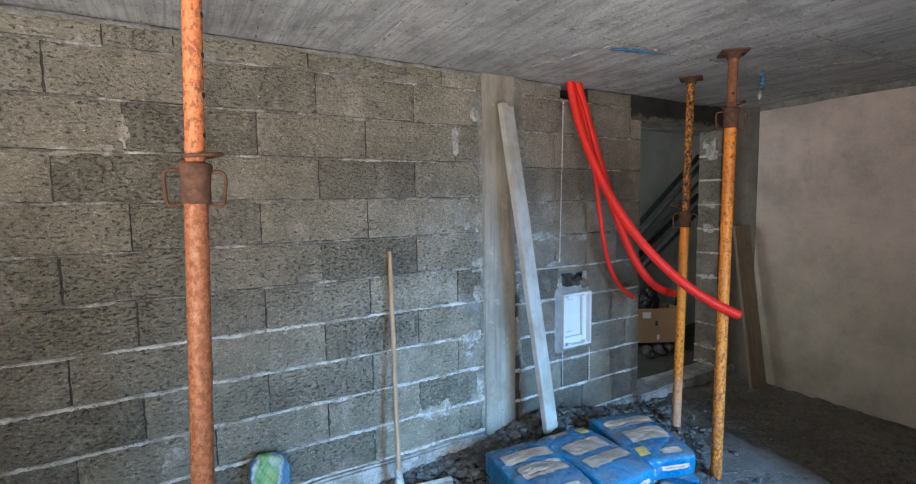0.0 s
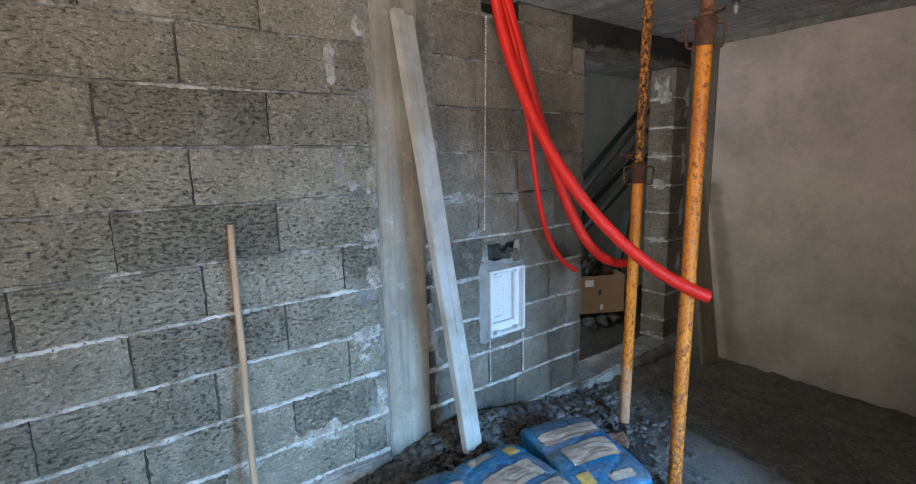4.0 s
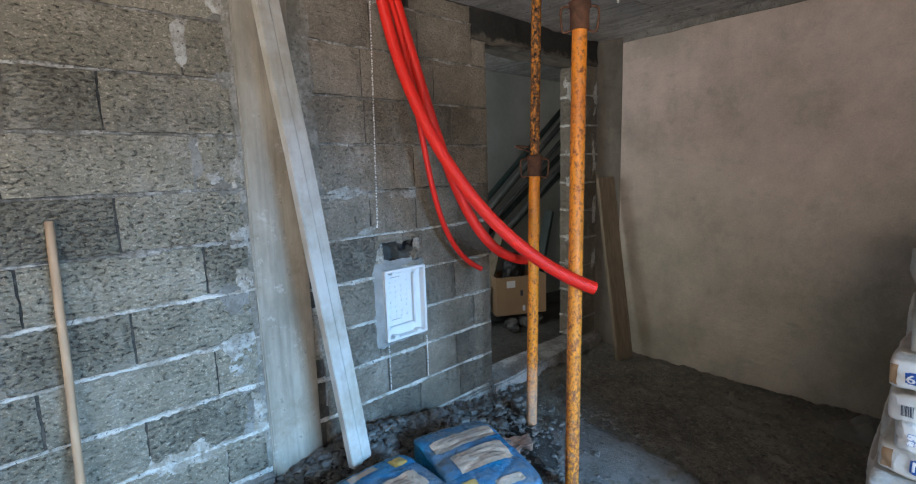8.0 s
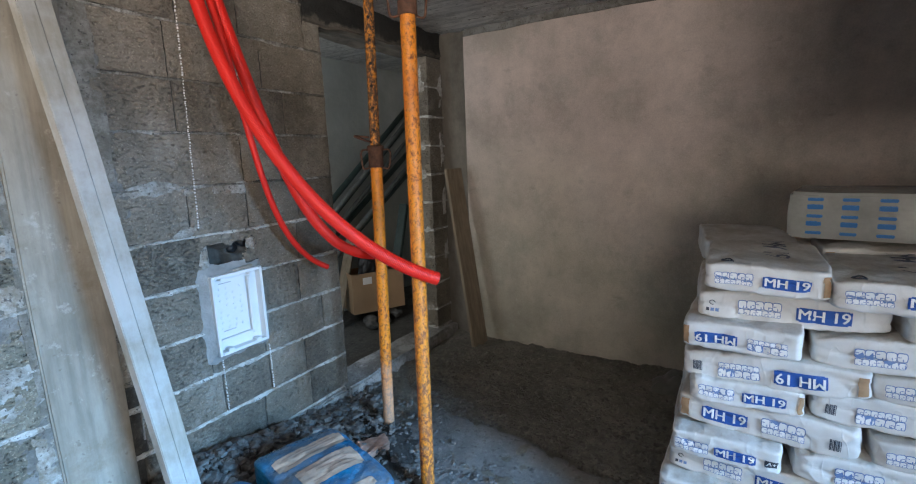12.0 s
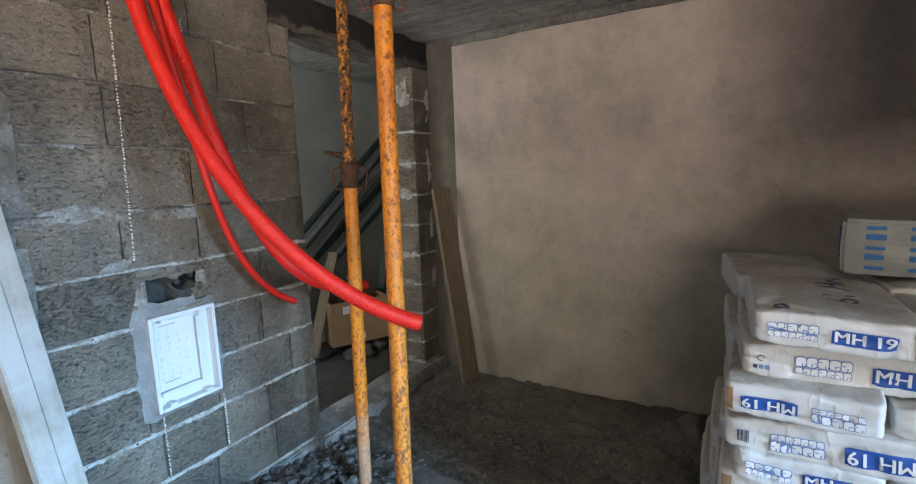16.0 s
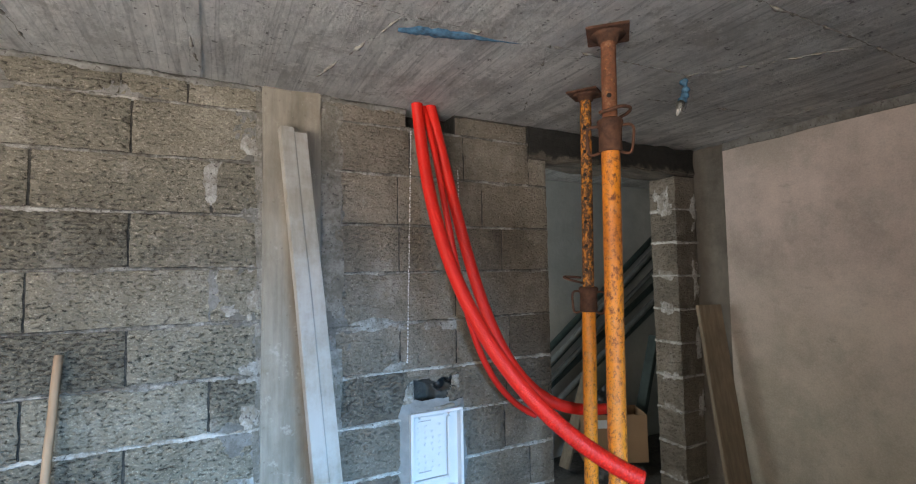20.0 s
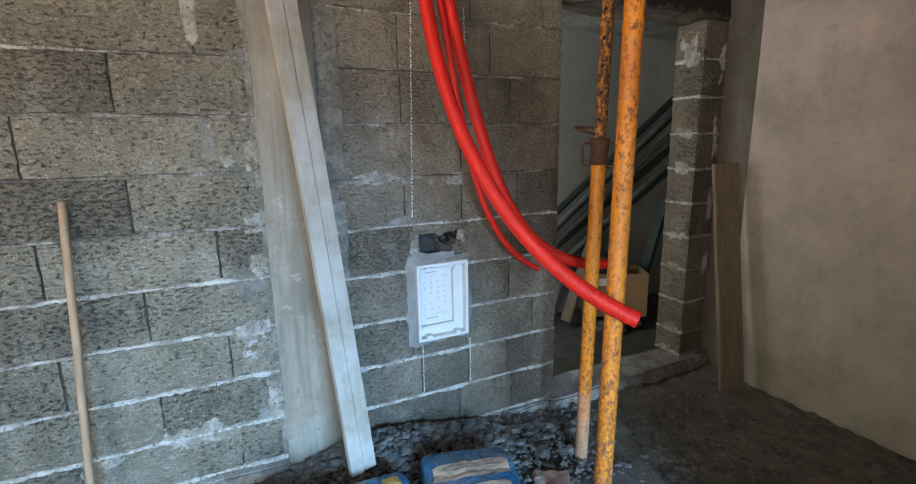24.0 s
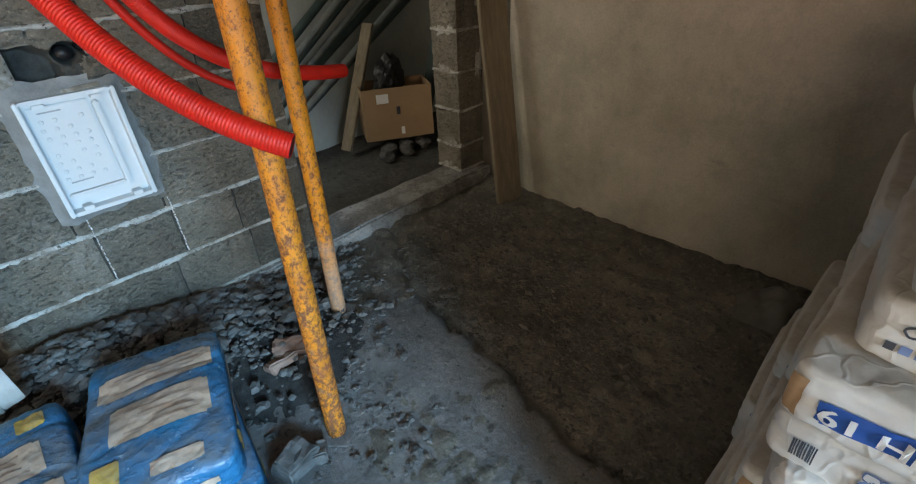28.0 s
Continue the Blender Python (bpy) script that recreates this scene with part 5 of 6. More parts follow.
# wrapped pack on top of the sacks
pack = thing("wrapped_pack", "film-wrapped pack with rows of blue marks on the sacks", "pack", pose(3.29, -2.145, 1.062, 0, 0, -9))
bm = boxm("pack", 0.0, 0.38, -0.95, 0.0, 0.0, 0.16, 0.01, 0.0, 9)
for v in bm.verts:
    v.co += noise.noise_vector(v.co * 14) * 0.004
part("body", bm, SLEEVE, pack)
for c in range(9):
    for r in range(5):
        part("print_mark", boxm("m", -0.0045, 0.0, -0.055 - c * 0.095 - 0.045, -0.055 - c * 0.095, 0.016 + r * 0.029, 0.027 + r * 0.029 + 0.006 * (r % 2), 0.002), WRAP_BLUE, pack)
rng = random.Random(4)
for k in range(26):
    a = rng.uniform(0, 6.28)
    r = rng.uniform(0.02, 0.06)
    part("print_dash", boxm("d", 0.19 + 2.2 * r * math.cos(a) - 0.010, 0.19 + 2.2 * r * math.cos(a) + 0.010, 0.0, 0.0045, 0.08 + r * math.sin(a) - 0.004, 0.08 + r * math.sin(a) + 0.004), WRAP_BLUE, pack)


def blue_sack(x, y, z, yaw, seed, tip=0.0, roll=0.0, sag=0.1, flip=False):
    half = (0.262, 0.170, 0.066)
    s = thing("cement_sack", "dusty blue plastic sack of cement adhesive with beige print", "sack", pose(x, y, z + 0.07, roll, tip, yaw), "blue sacks on the floor")
    part("body", sack_body(half, seed, 60, 40, 16, 11.0, sag), BLUE_PL, s)
    q = dict(p=11.0, sag=sag)
    f = -1 if flip else 1

    def patch(name, face, u0, u1, v0, v1, mat, lab):
        if f < 0 and face == "top":
            u0, u1, v0, v1 = -u1, -u0, -v1, -v0
        pan = sack_patch(name, face, u0, u1, v0, v1, half, seed, mat, s, 0.0032, lab, **q)
        if mat is BAG_LABEL and u1 - u0 > 0.05:
            for k in range(4 if v1 - v0 > 0.1 else 1):
                w = u0 + (u1 - u0) * (0.2 + 0.18 * k)
                ends = (0.12 + 0.05 * (k % 2), 0.86 - 0.14 * ((k * 2) % 3)) if v1 - v0 > 0.1 else (0.35, 0.65)
                if v1 - v0 > 0.1:
                    sack_patch("text_line", face, w, w + 0.006, v0 + (v1 - v0) * ends[0], v0 + (v1 - v0) * ends[1], half, seed, BAG_TEXT, pan, 0.0044, **q, n=8)
                else:
                    sack_patch("text_line", face, u0 + (u1 - u0) * 0.12, u1 - (u1 - u0) * 0.2, v0 + (v1 - v0) * ends[0], v0 + (v1 - v0) * ends[1], half, seed, BAG_TEXT, pan, 0.0044, **q, n=8)

    r = random.Random(seed)
    a = r.uniform(-0.015, 0.015)
    w, g = r.uniform(0.09, 0.125), r.uniform(0.055, 0.09)
    patch("print_panel", "top", -0.10 + a, -0.10 + a + w, -0.13, 0.11 + 2 * a, BAG_LABEL, "beige printed panel")
    patch("print_panel", "top", -0.06 + a + w, -0.06 + a + w + g, -0.14 + 2 * a, 0.135, BAG_LABEL, "beige printed panel")
    patch("print_panel", "top", -0.235, -0.19, -0.10, 0.02 + a, BAG_LABEL, "beige printed panel")
    patch("yellow_square", "top", -0.215, -0.15, 0.075, 0.135, BAG_YELLOW, "yellow printed square")
    patch("print_strip", "side", -0.13, 0.12, -0.004, 0.026, BAG_LABEL, "beige printed strip")
    patch("yellow_square", "side", -0.20, -0.15, -0.022, 0.022, BAG_YELLOW, "yellow printed square")
    patch("print_strip", "end", -0.05, 0.11, -0.004, 0.024, BAG_LABEL, "beige printed strip")
    patch("yellow_square", "end", -0.135, -0.085, -0.022, 0.022, BAG_YELLOW, "yellow printed square")
    return s


for x, y, z, yaw, seed, flip in ((1.66, -0.66, 0.0, 84, 31, False), (1.99, -0.69, 0.0, 92, 32, True), (2.33, -0.72, 0.0, 80, 33, False),
                                 (1.655, -0.655, 0.125, 83, 34, False), (1.985, -0.70, 0.13, 90, 35, True), (2.335, -0.70, 0.135, 74, 36, False),
                                 (2.17, -1.10, 0.0, 22, 37, False), (1.72, -1.14, 0.0, 10, 38, True), (2.27, -1.45, 0.0, 60, 39, False), (1.90, -1.43, 0.0, 75, 40, True)):
    blue_sack(x, y, z, yaw, seed, flip=flip)

# crumpled green printed bag and a white one by the wall
bm = sack_body((0.088, 0.04, 0.135), 51, 30, 22, 26, 6.0)
for v in bm.verts:
    pinch = 1 - 0.35 * max(0.0, 0.5 - abs(v.co.x) / 0.088) * max(0.0, v.co.z / 0.135)
    v.co.y *= pinch * (1 - 0.35 * max(0.0, v.co.z / 0.125))
    if v.co.z > 0.10:
        v.co.z -= 0.02 * max(0.0, 0.4 - abs(v.co.x) / 0.088) + 0.012 * noise.noise(v.co * 30)
    v.co += noise.noise_vector(v.co * 17) * 0.012 + noise.noise_vector(v.co * 40) * 0.004
tagged(part("plastic_bag", bm, GREEN_BAG, at=pose(0.515, -0.115, 0.245, -8, 4, 6)), "crumpled green and white printed plastic bag", "bag")
bm = sack_body((0.21, 0.15, 0.075), 52, 30, 22, 12, 5.0)
for v in bm.verts:
    v.co += noise.noise_vector(v.co * 17) * 0.016 + noise.noise_vector(v.co * 40) * 0.005
tagged(part("paper_bag", bm, PAPER, at=pose(-0.02, -0.32, 0.07)), "crumpled white paper bag with dark print", "bag")

# ---- rubble ----
rng = random.Random(12)
verts, faces = [], []


def stone(x, y, z, r, flat=0.55):
    k = len(verts)
    a0 = rng.uniform(0, 6.28)
    n = 5
    for lv, (zz, rr) in enumerate(((-0.6, 0.75), (0.15, 1.0), (0.75, 0.6))):
        for s in range(n):
            a = a0 + s / n * 6.283 + rng.uniform(-0.3, 0.3)
            q = r * rr * rng.uniform(0.55, 1.3)
            verts.append((x + q * math.cos(a), y + q * math.sin(a), z + r * flat * (zz + rng.uniform(-0.2, 0.2))))
    for lv in range(2):
        for s in range(n):
            t = (s + 1) % n
            faces.append((k + lv * n + s, k + lv * n + t, k + (lv + 1) * n + t, k + (lv + 1) * n + s))
    faces.append(tuple(k + 2 * n + s for s in range(n)))


count = 0
while count < 7000:
    x, y = rng.uniform(0.9, 3.35), -abs(rng.gauss(0, 0.28)) - 0.01
    h = rubble_height(x, y)
    if y < -1.15 or rng.random() > (h / 0.09) ** 0.7 + 0.02:
        continue
    r = min(0.038, 0.004 + rng.expovariate(175))
    stone(x, y, h * rng.uniform(0.75, 1.0) + r * 0.3, r)
    count += 1
for k in range(700):
    x, y = rng.gauss(2.78, 0.16), rng.gauss(-0.72, 0.25)
    if y > -0.05 or x > 3.3:
        continue
    r = min(0.02, 0.003 + rng.expovariate(230))
    stone(x, y, r * 0.3, r)
tagged(part("rubble_stones", mesh_of("rubble", verts, faces), STONE), "heap of broken grey concrete and stones along the wall", "rubble", kind="stuff")
heap = floor_sheet("heap", 0.8, 3.4, -1.0, 0.0, 0.025, lambda x, y: rubble_height(x, y) - 0.075 + 0.053 * min(1.0, rubble_height(x, y) / 0.02) + 0.012 * noise.noise((x * 20, y * 20, 1)))
tagged(part("rubble_heap", heap, HEAP), "fine debris under the broken concrete, darkened as shade in the gaps", "rubble", kind="stuff")
verts, faces = [], []
for k in range(4200):
    x, y = rng.uniform(2.3, 4.3), rng.uniform(-2.4, -0.05)
    if x < slab_edge(y) + 0.02:
        if rng.random() > 0.3:
            continue
        z = 0.0
    else:
        z = dirt_z(x, y)
    r = min(0.014, 0.0015 + rng.expovariate(420))
    stone(x, y, z + r * 0.3, r)
for k in range(5200):
    y = rng.uniform(-2.45, -0.25)
    x = slab_edge(y) + 0.03 + abs(rng.gauss(0, 0.34))
    if x > 4.36:
        continue
    r = min(0.026, 0.0025 + rng.expovariate(210))
    stone(x, y, dirt_z(x, y) + r * 0.05, r, 0.5)
tagged(part("pebbles", mesh_of("pebbles", verts, faces), plain_mat("floor_pebbles", (0.135, 0.125, 0.108), 0.75, 0, 0.5, 30)), "small stones strewn over the dirt floor", "gravel", kind="stuff")
for nm, lab, x, y, z, sx, sy, sz, yaw, rx, mat in (("brick_shard", "broken piece of hollow brick on the rubble", 2.77, -0.56, 0.05, 0.075, 0.04, 0.022, -25, 12, BRICK_TILE), ("brick_shard", "broken piece of hollow brick on the rubble", 2.70, -0.585, 0.05, 0.055, 0.03, 0.018, 5, -18, BRICK_TILE),
                                                   ("concrete_lump", "lump of broken grey concrete by the prop", 2.547, -0.946, 0.032, 0.055, 0.04, 0.032, 15, 5, STONE), ("concrete_lump", "lump of broken grey concrete by the prop", 2.61, -0.965, 0.02, 0.03, 0.025, 0.02, 60, 5, STONE)):
    bm = boxm("lump", -sx, sx, -sy, sy, -sz, sz, 0.006, 0.0, 3)
    for v in bm.verts:
        v.co += noise.noise_vector(v.co * 30 + Vector((x, y, 0))) * 0.010
    o = part(nm, bm, mat)
    o.matrix_basis = pose(x, y, z, rx, 4, yaw)
    tagged(o, lab, "debris")

# black plastic sheet crumpled in the far corner of the dirt floor
bm = bmesh.new()
bmesh.ops.create_grid(bm, x_segments=26, y_segments=20, size=1)
for v in bm.verts:
    x, y = v.co.x * 0.19, v.co.y * 0.13
    v.co = Vector((x, y, -0.01 + 0.10 * max(0, 1 - (x / 0.20) ** 2 - (y / 0.14) ** 2) * (0.6 + abs(noise.noise((x * 9, y * 9, 3)))) + 0.03 * abs(noise.noise((x * 14, y * 14, 0)))))
for fc in bm.faces:
    fc.smooth = True
o = part("plastic_sheet", bm, plain_mat("grey_film", (0.15, 0.145, 0.13), 0.4))
o.matrix_basis = pose(4.17, -1.72, -0.03, 0, 0, -38)
tagged(o, "crumpled dusty plastic sheet against the plastered wall", "sheet")

# ---- the room behind: leaning pipes, carton, board, bag ----
def pole(label, a, b, r, mat, sides=12):
    o = part("leaning_pipe", tube_mesh("pole", [Vector(a).lerp(Vector(b), k / 4) for k in range(5)], r, sides), mat)
    return tagged(o, label, "pipe", "pipes behind the doorway")


for k, (z0, z1, y, r, mat) in enumerate([(1.10, 1.86, 1.08, 0.028, GREEN_PIPE), (1.03, 1.79, 1.02, 0.022, GREY_PIPE), (0.95, 1.70, 1.10, 0.025, GREEN_PIPE), (0.88, 1.60, 1.03, 0.02, GREY_PIPE), (0.78, 1.42, 1.08, 0.028, GREEN_PIPE), (0.68, 1.36, 1.0, 0.024, GREY_PIPE), (0.60, 1.22, 1.08, 0.026, GREEN_PIPE)]):
    s = (z1 - z0) / 1.05
    x_low = 4.31 - (z0 - 0.02) / s
    pole("long dark pipe leaning in the room behind", (max(3.0, x_low), y, max(0.02, z0 - s * (4.31 - max(3.0, x_low)))), (5.6, y + 0.03, min(2.2, z0 + s * 1.29)), r, mat)
timber("short_board", "short pale board leaning behind the doorway", (4.33, 0.95, 0.80), (3.97, 0.88, 0.05), 0.09, 0.025, PLANK_W, 0, "board")
o = timber("dark_post", "dark plank leaning in the room behind", (4.95, 0.85, 0.95), (4.62, 0.80, 0.10), 0.08, 0.05, GREEN_PIPE, 0, "board")
carton = thing("carton", "open brown cardboard box with white labels", "box", pose(4.345, 0.775, 0.10, 0, 0, -28))
for nm, x0, x1, y0, y1, z0, z1 in (("front", -0.235, 0.235, -0.13, -0.126, 0, 0.345), ("back", -0.235, 0.235, 0.126, 0.13, 0, 0.345), ("left_side", -0.235, -0.231, -0.126, 0.126, 0, 0.345), ("right_side", 0.231, 0.235, -0.126, 0.126, 0, 0.345), ("bottom", -0.231, 0.231, -0.126, 0.126, 0.0, 0.004)):
    part(nm, boxm(nm, x0, x1, y0, y1, z0, z1, 0.001, 0.003, 3), CARTON, carton)
part("label", boxm("label", -0.14, -0.06, -0.1335, -0.1305, 0.25, 0.31), PRINT_WHITE, carton, "white paper label")
for k, z in enumerate((0.17, 0.03)):
    part("tape_mark", boxm("tape", -0.012 + 0.02 * k, 0.012 + 0.02 * k, -0.1335, -0.1305, z, z + 0.05), PRINT_WHITE if k else INK, carton)
for k in range(7):
    bm = bmesh.new()
    bmesh.ops.create_icosphere(bm, subdivisions=2, radius=0.055)
    for v in bm.verts:
        v.co *= 1 + 0.5 * noise.noise(v.co * 18 + Vector((k * 5, 0, 0)))
        v.co.z *= 0.7
    o = part("concrete_lump", bm, STONE)
    o.matrix_basis = pose(4.12 + 0.055 * k, 0.62 + 0.06 * (k % 3), 0.03, 0, 0, k * 40)
    tagged(o, "lump of broken concrete under the carton", "debris")
bm = bmesh.new()
bmesh.ops.create_icosphere(bm, subdivisions=4, radius=1)
for v in bm.verts:
    n = v.co.copy()
    v.co = Vector((n.x * 0.11, n.y * 0.08, n.z * 0.15)) * (1 + 0.25 * noise.noise(n * 2) + 0.12 * abs(noise.noise(n * 6)))
o = part("black_bag", bm, BLACK_PL)
o.matrix_basis = pose(4.34, 0.80, 0.47)
tagged(o, "black plastic bag stuffed in the carton", "bag")

# ---- ceiling details: blue smear, wire with a rag, the torn mouth of the conduits ----
verts, faces = [], []
for k in range(41):
    t = k / 40
    x, y = 2.125 + 0.40 * t, -0.655 - 0.092 * t + 0.008 * noise.noise((k * 0.2, 0, 0))
    half = (0.026 if t < 0.58 else 0.011) * (1 + 0.5 * noise.noise((k * 0.45, 4, 0)) + 0.3 * noise.noise((k * 1.7, 6, 0))) * min(1.0, 6 * t + 0.3, 5 * (1 - t) + 0.1)
    for v in (-1, -0.35, 0.35, 1):
        edge = 0.25 * noise.noise((k * 0.9, v * 3, 2))
        verts.append((x + 0.25 * half * v, y + half * (v + edge), CEILING_Z - (0.0045 if abs(v) < 1 else -0.002) + 0.0016 * noise.noise((k * 0.6, v * 2, 9))))
for k in range(40):
    for v in range(3):
        a = k * 4 + v
        faces.append((a, a + 1, a + 5, a + 4))
tagged(part("paint_smear", mesh_of("smear", verts, faces, True), BLUE_PAINT), "streak of blue paint on the ceiling", "stain")
tie = thing("ceiling_tie", "twisted wire tie with a blue rag under the ceiling", "wire")
part("wire", tube_mesh("wire", bezier((3.30, -0.775, 2.29), (3.30, -0.78, 2.20), (3.27, -0.80, 2.18), (3.22, -0.82, 2.135), 16), 0.006, 8), WIRE, tie)
part("rag", tube_mesh("rag", bezier((3.285, -0.775, 2.285), (3.31, -0.78, 2.23), (3.27, -0.79, 2.21), (3.225, -0.805, 2.165), 14), [0.012 + 0.006 * math.sin(k * 1.7) for k in range(15)], 8), BLUE_PAINT, tie, "blue rag")
part("tip", tube_mesh("tip", [(3.228, -0.805, 2.168), (3.165, -0.835, 2.105)], [0.016, 0.005], 8), MORTAR_PALE, tie, "white end")

# ---- blocks and joints of the walls, piece by piece ----


def block_mesh(w, h, seed, deep=0.03, material=None):
    """The face of one block with chipped edges, its sides running back into the wall."""
    nx, nz = max(2, round(w / 0.028)), max(2, round(h / 0.028))
    verts, faces = [], []
    for j in range(nz + 1):
        for i in range(nx + 1):
            x, z = w * i / nx, h * j / nz
            edge = i in (0, nx) or j in (0, nz)
            y = 0.0035 * noise.noise((x * 12 + seed, z * 12, seed)) + 0.0016 * noise.noise((x * 60, z * 60, seed))
            if edge:
                y += 0.005 + 0.008 * max(0, noise.noise((x * 25 + seed * 2, z * 25, 1)))
                x += 0.005 * noise.noise((z * 34, seed, 1)) if i in (0, nx) else 0
                z += 0.005 * noise.noise((x * 30, seed, 5)) if j in (0, nz) else 0
            elif i in (1, nx - 1) or j in (1, nz - 1):
                y += 0.005 * max(0, noise.noise((x * 22 + seed, z * 22, 4)))
            verts.append((x, y, z))
    for j in range(nz):
        for i in range(nx):
            a = j * (nx + 1) + i
            faces.append((a, a + 1, a + nx + 2, a + nx + 1))
    rim = [i for i in range(nx + 1)] + [j * (nx + 1) + nx for j in range(1, nz + 1)] + [nz * (nx + 1) + i for i in range(nx - 1, -1, -1)] + [j * (nx + 1) for j in range(nz - 1, 0, -1)]
    k = len(verts)
    verts += [(verts[a][0], deep, verts[a][2]) for a in rim]
    for s in range(len(rim)):
        t = (s + 1) % len(rim)
        faces.append((rim[s], k + s, k + t, rim[t]))
    me = mesh_of("block", verts, faces)
    me.materials.append(material or BLOCK)
    return me


shared = {}


def lay_block(x0, x1, z0, z1, parent, y=0.0, turn=0.0, material=None):
    w, h = round(x1 - x0, 2), round(z1 - z0, 2)
    n = shared.setdefault((w, h, material), [])
    if len(n) < 4:
        n.append(block_mesh(w, h, len(n) * 7.3 + w * 31 + h * 17, material=material))
    me = n[(int(x0 * 37) + int(z0 * 91)) % len(n)]
    sx, sz = (x1 - x0) / w, (z1 - z0) / h
    ob = new("block", me)
    ob.parent = parent
    ob.matrix_basis = pose(x0, y + 0.003 * noise.noise((x0 * 5, z0 * 5, 2)), z0, 0, 0, turn) @ Matrix.Diagonal((sx, 1, sz, 1))
    return ob


def bed_joint(x0, x1, z, parent, seed, thick=0.007, y=0.0, fat=1.0, material=None):
    """A bed of mortar squeezed out between two courses."""
    n = int((x1 - x0) / 0.007)
    verts, faces = [], []
    for i in range(n + 1):
        x = x0 + (x1 - x0) * i / n
        out = thick * (0.15 + 0.75 * max(0.0, noise.noise((x * 3.1, seed, 0)) + 0.35) + 0.7 * noise.noise((x * 17, seed, 3)) + 0.4 * noise.noise((x * 60, seed, 8)))
        thin = 0.35 + 0.65 * min(1.0, max(0.0, noise.noise((x * 2.3, seed, 7)) * 2 + 0.75))
        up = thin * fat * (0.0055 + 0.008 * noise.noise((x * 11, seed, 1)) + 0.006 * noise.noise((x * 48, seed, 6)))
        dn = thin * fat * (0.007 + 0.024 * max(0.0, noise.noise((x * 6, seed, 2))) + 0.009 * noise.noise((x * 55, seed, 2)))
        zz = z + 0.005 * noise.noise((x * 2, seed, 9))
        verts += [(x, y + 0.012, zz + up + 0.004), (x, y - out * 0.4, zz + up), (x, y - out, zz - dn * 0.3), (x, y - out * 0.5, zz - dn), (x, y + 0.012, zz - dn - 0.004)]
    for i in range(n):
        for s in range(4):
            a = i * 5 + s
            faces.append((a, a + 1, a + 6, a + 5))
    return part("bed_joint", mesh_of("bed", verts, faces, True), material or MORTAR, parent)


GAP = 0.0038
left_lines = [2.18, 1.974, 1.766, 1.562, 1.355, 1.15, 0.945, 0.738, 0.532, 0.328, 0.135]
odd = [-2.2, -1.70, -1.19, -0.685, -0.190, 0.316, 0.833, 1.355, COL_X0]
even = [-2.2, -1.95, -1.45, -0.945, -0.450, 0.050, 0.555, 1.077, 1.612, COL_X0]
for k in range(10):
    js = odd if k % 2 == 0 else even
    for a, b in zip(js, js[1:]):
        jog = 0.006 * noise.noise((a * 3, k, 1))
        lay_block(a + GAP + jog * (a > -2.1), b - GAP, left_lines[k + 1] + 0.006, left_lines[k] - 0.006, wall_north)
    bed_joint(LEFT_X, COL_X0 - 0.003, left_lines[k], wall_north, k, 0.009 if k > 4 else 0.005, fat=0.55 + 0.045 * k, material=MORTAR_PALE if k > 5 else MORTAR_THIN)
bed_joint(LEFT_X, COL_X0 - 0.003, left_lines[10], wall_north, 33, 0.012, fat=1.2, material=MORTAR_PALE)
top = [-2.2, -1.62, -1.05, -0.52, 0.0, 0.245, 0.80, 1.32, 1.53, COL_X0]
for a, b in zip(top, top[1:]):
    lay_block(a + GAP, b - GAP, left_lines[0] + 0.005, CEILING_Z - 0.012, wall_north)

bed_joint(LEFT_X, COL_X0 - 0.003, 2.276, wall_north, 41, 0.016, fat=1.3, material=SMEAR_GREY)
bed_joint(COL_X1, 2.40, 2.276, wall_north, 42, 0.016, fat=1.3, material=SMEAR_GREY)
right_lines = [2.19, 1.972, 1.745, 1.532, 1.308, 1.094, 0.884, 0.664, 0.455, 0.255, 0.05]
right_joints = [
    [COL_X1 + 0.03, 2.42, 2.70, 3.085, OPEN_X0], [COL_X1 + 0.08, 2.36, 2.80, OPEN_X0], [COL_X1 + 0.03, 2.365, 2.91, OPEN_X0], [COL_X1 + 0.08, 2.645, OPEN_X0], [COL_X1 + 0.03, 2.365, 2.645, 2.945, OPEN_X0],
    [COL_X1 + 0.06, 2.50, 2.92, OPEN_X0], [COL_X1 + 0.03, 2.40, 2.905, OPEN_X0], [COL_X1 + 0.06, 2.38, 2.66, 3.05, OPEN_X0], [COL_X1 + 0.05, 2.42, 2.67, 2.90, OPEN_X0], [COL_X1 + 0.03, 2.62, 2.92, OPEN_X0]]


def cut(x0, x1, z0, z1, hx0, hx1, hz0, hz1):
    """A rectangle less a hole, as up to four rectangles."""
    if hx1 <= x0 or hx0 >= x1 or hz1 <= z0 or hz0 >= z1:
        return [(x0, x1, z0, z1)]
    out = [(x0, hx0, z0, z1), (hx1, x1, z0, z1), (max(x0, hx0), min(x1, hx1), z0, hz0), (max(x0, hx0), min(x1, hx1), hz1, z1)]
    return [(a, b, c, d) for a, b, c, d in out if b - a > 0.02 and d - c > 0.015]


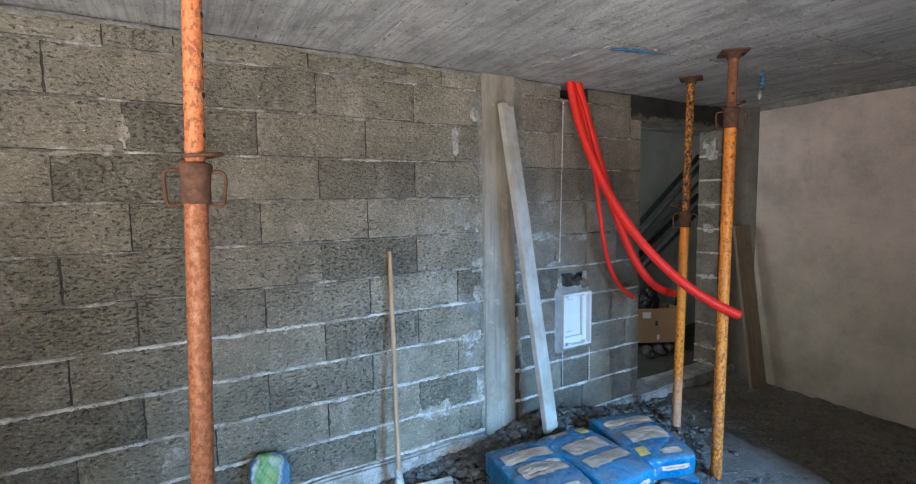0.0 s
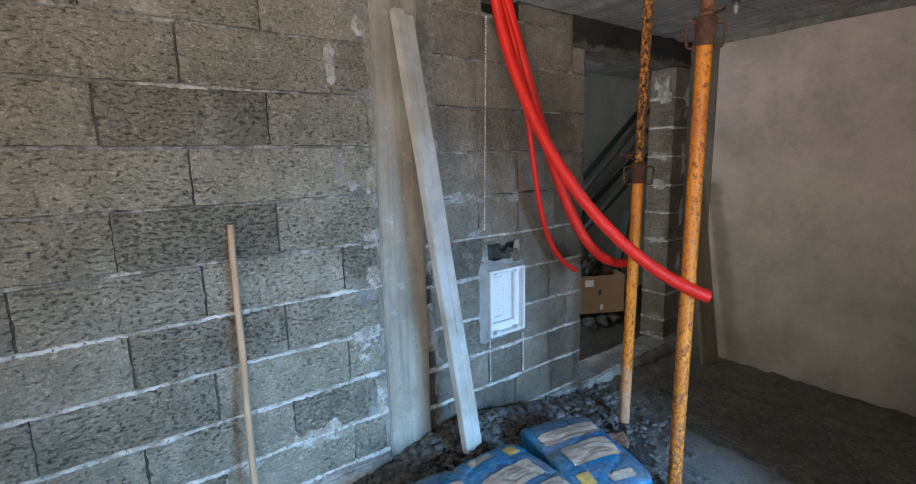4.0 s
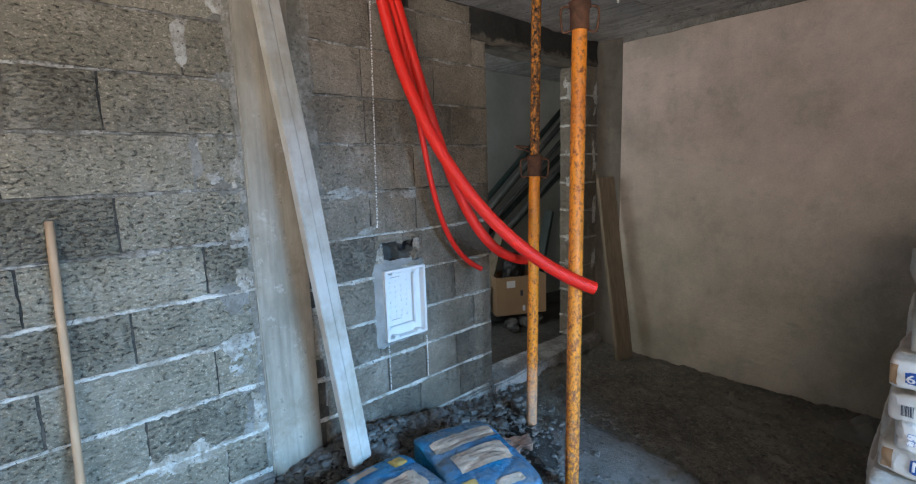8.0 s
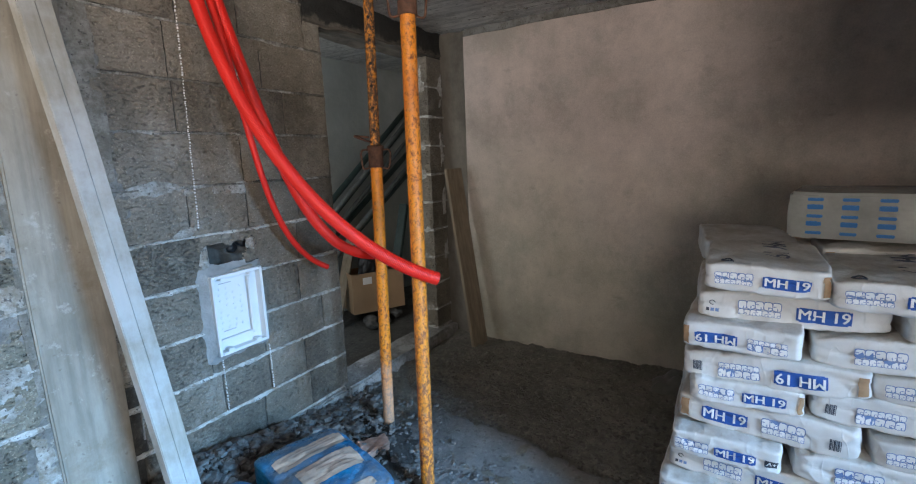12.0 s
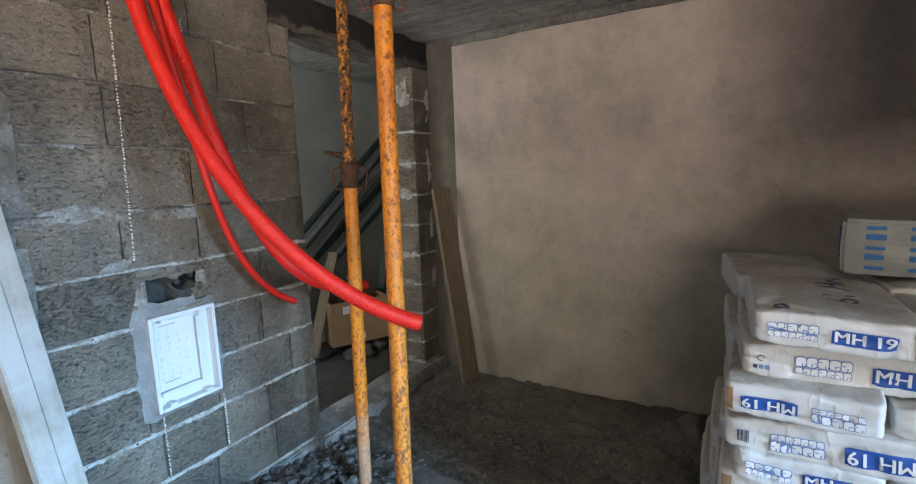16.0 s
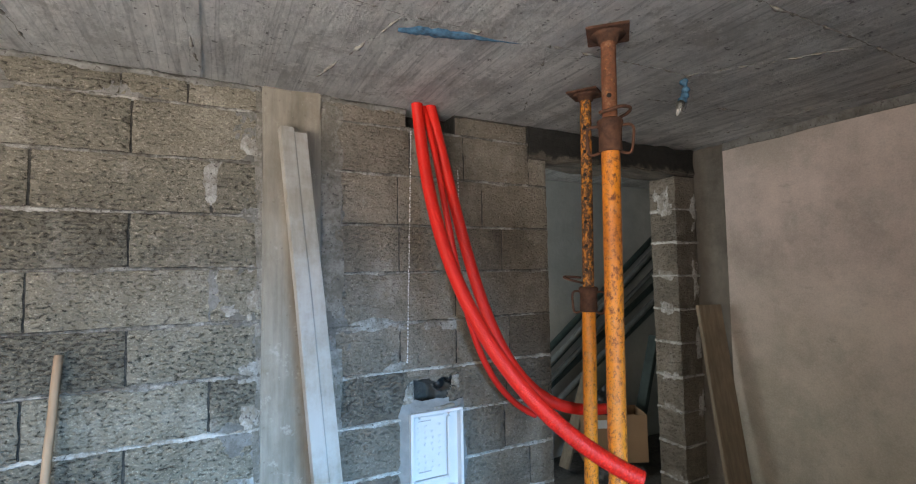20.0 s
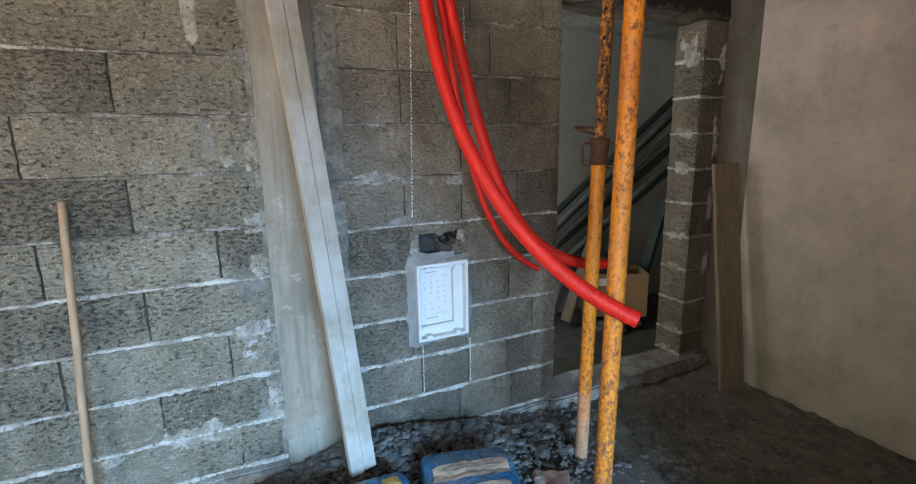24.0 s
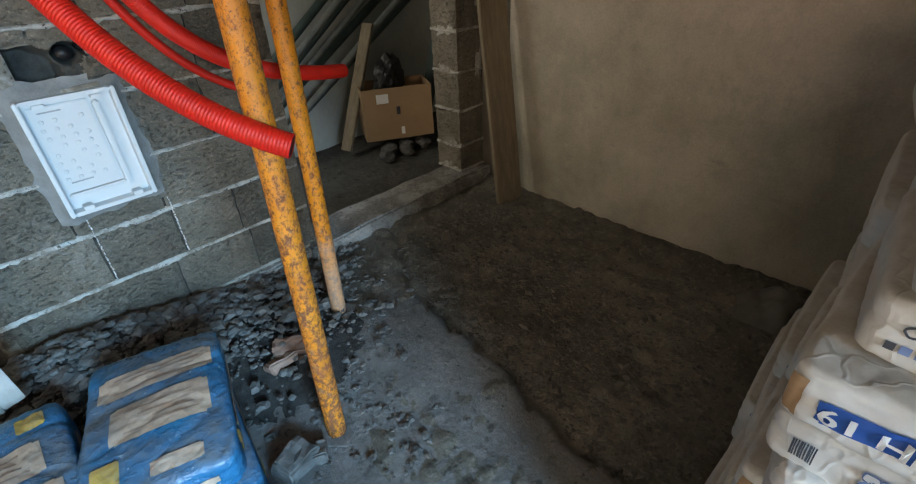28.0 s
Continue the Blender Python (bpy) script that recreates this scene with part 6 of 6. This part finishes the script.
for k, js in enumerate(right_joints):
    for a, b in zip(js, js[1:]):
        top_z = right_lines[k] - 0.006
        if k == 0 and b > 3.1:
            top_z = 2.112
        for r in cut(a + GAP, b - (0.0 if b == OPEN_X0 else GAP), right_lines[k + 1] + 0.006, top_z, HOLE_X0, HOLE_X1, HOLE_Z0, HOLE_Z1):
            lay_block(r[0], r[1], r[2], r[3], wall_north, material=BLOCK_SMOOTH)
for k, z in enumerate(right_lines):
    if k == 0:
        bed_joint(COL_X1, 3.08, z, wall_north, 50, 0.005, fat=0.6, material=MORTAR_THIN)
    else:
        bed_joint(COL_X1, OPEN_X0 - 0.004, z, wall_north, 50 + k, 0.004 if k < 5 else 0.009, fat=0.6 if k < 5 else 0.88, material=MORTAR_THIN if k < 5 else MORTAR_PALE)
for a, b in ((COL_X1 + 0.02, 2.40), (2.66, 3.075)):
    lay_block(a, b, right_lines[0] + 0.006, CEILING_Z - 0.012, wall_north, material=BLOCK_SMOOTH)

# reveal of the opening and the blocks of its far jamb
reveal_lines = right_lines
for k in range(10):
    z1 = min(2.112, reveal_lines[k]) - 0.005
    o = lay_block(0.0, THICK - 0.01, reveal_lines[k + 1] + 0.005, z1, wall_north, material=BLOCK_SMOOTH)
    o.matrix_basis = pose(OPEN_X0 + 0.004, 0.006, reveal_lines[k + 1] + 0.005, 0, 0, 90) @ Matrix.Diagonal((1, 1, (z1 - reveal_lines[k + 1] - 0.005) / round(z1 - reveal_lines[k + 1] - 0.005, 2), 1))
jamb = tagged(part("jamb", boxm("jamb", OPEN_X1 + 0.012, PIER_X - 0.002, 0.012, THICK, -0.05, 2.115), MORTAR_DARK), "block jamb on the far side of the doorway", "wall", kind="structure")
jl = [2.112, 1.90, 1.69, 1.48, 1.27, 1.06, 0.85, 0.64, 0.43, 0.22, 0.07]
TURNED = pose(OPEN_X1, THICK, 0, 0, 0, -90)
for k in range(10):
    lay_block(OPEN_X1 + 0.004, PIER_X - 0.008, jl[k + 1] + 0.005, jl[k] - 0.005, jamb, material=BLOCK_SMOOTH)
    o = lay_block(0.0, THICK - 0.01, jl[k + 1] + 0.005, jl[k] - 0.005, jamb, material=BLOCK_SMOOTH)
    o.matrix_basis = pose(OPEN_X1, THICK, jl[k + 1] + 0.005, 0, 0, -90)
    bed_joint(OPEN_X1, PIER_X - 0.004, jl[k + 1], jamb, 70 + k, 0.006, fat=0.8)
    bed_joint(0.0, THICK, jl[k + 1], jamb, 170 + k, 0.008, fat=1.2, material=MORTAR_PALE).matrix_basis = TURNED
    if k % 3 != 1:
        smear("", 0.03, 0.17, jl[k + 1] - 0.05, jl[k + 1] + 0.06, 0.009, MORTAR_PALE if k % 2 else None, seed=90 + k, parent=jamb).matrix_basis = TURNED
# the pale plaster patch high on the reveal, and mortar runs where jamb and pier meet
smear("", 0.02, 0.17, 1.84, 2.07, 0.016, MORTAR_PALE, seed=201, parent=jamb).matrix_basis = TURNED
for k, (z0, z1) in enumerate(((1.70, 2.02), (1.30, 1.62), (0.92, 1.20), (0.55, 0.80))):
    smear("", PIER_X - 0.075, PIER_X - 0.005, z0, z1, 0.014, MORTAR_PALE, seed=205 + k, parent=jamb)

# dotted chalk plumb lines beside the conduits and under the box
rng = random.Random(2)
verts, faces = [], []
for x, z0, z1, dx in ((2.425, 1.13, 2.18, -0.03), (2.665, 1.75, 2.02, 0.0), (2.425, 0.27, 0.52, 0.0), (2.675, 0.27, 0.5, 0.0)):
    z = z0
    while z < z1:
        w, h = rng.uniform(0.0008, 0.0024), rng.uniform(0.002, 0.008)
        cx = x + dx * (z1 - z) / (z1 - z0) + rng.uniform(-0.0015, 0.0015)
        k = len(verts)
        verts += [(cx - w, -0.0055, z), (cx + w, -0.0055, z), (cx + w, -0.0055, z + h), (cx - w, -0.0055, z + h), (cx - w, 0.002, z), (cx + w, 0.002, z), (cx + w, 0.002, z + h), (cx - w, 0.002, z + h)]
        faces += [(k, k + 1, k + 2, k + 3), (k, k + 4, k + 5, k + 1), (k + 1, k + 5, k + 6, k + 2), (k + 2, k + 6, k + 7, k + 3), (k + 3, k + 7, k + 4, k)]
        z += h + rng.uniform(0.002, 0.010)
tagged(part("chalk_line", mesh_of("chalk", verts, faces), CHALK, wall_north, "dotted white chalk plumb lines"), kind="stuff")
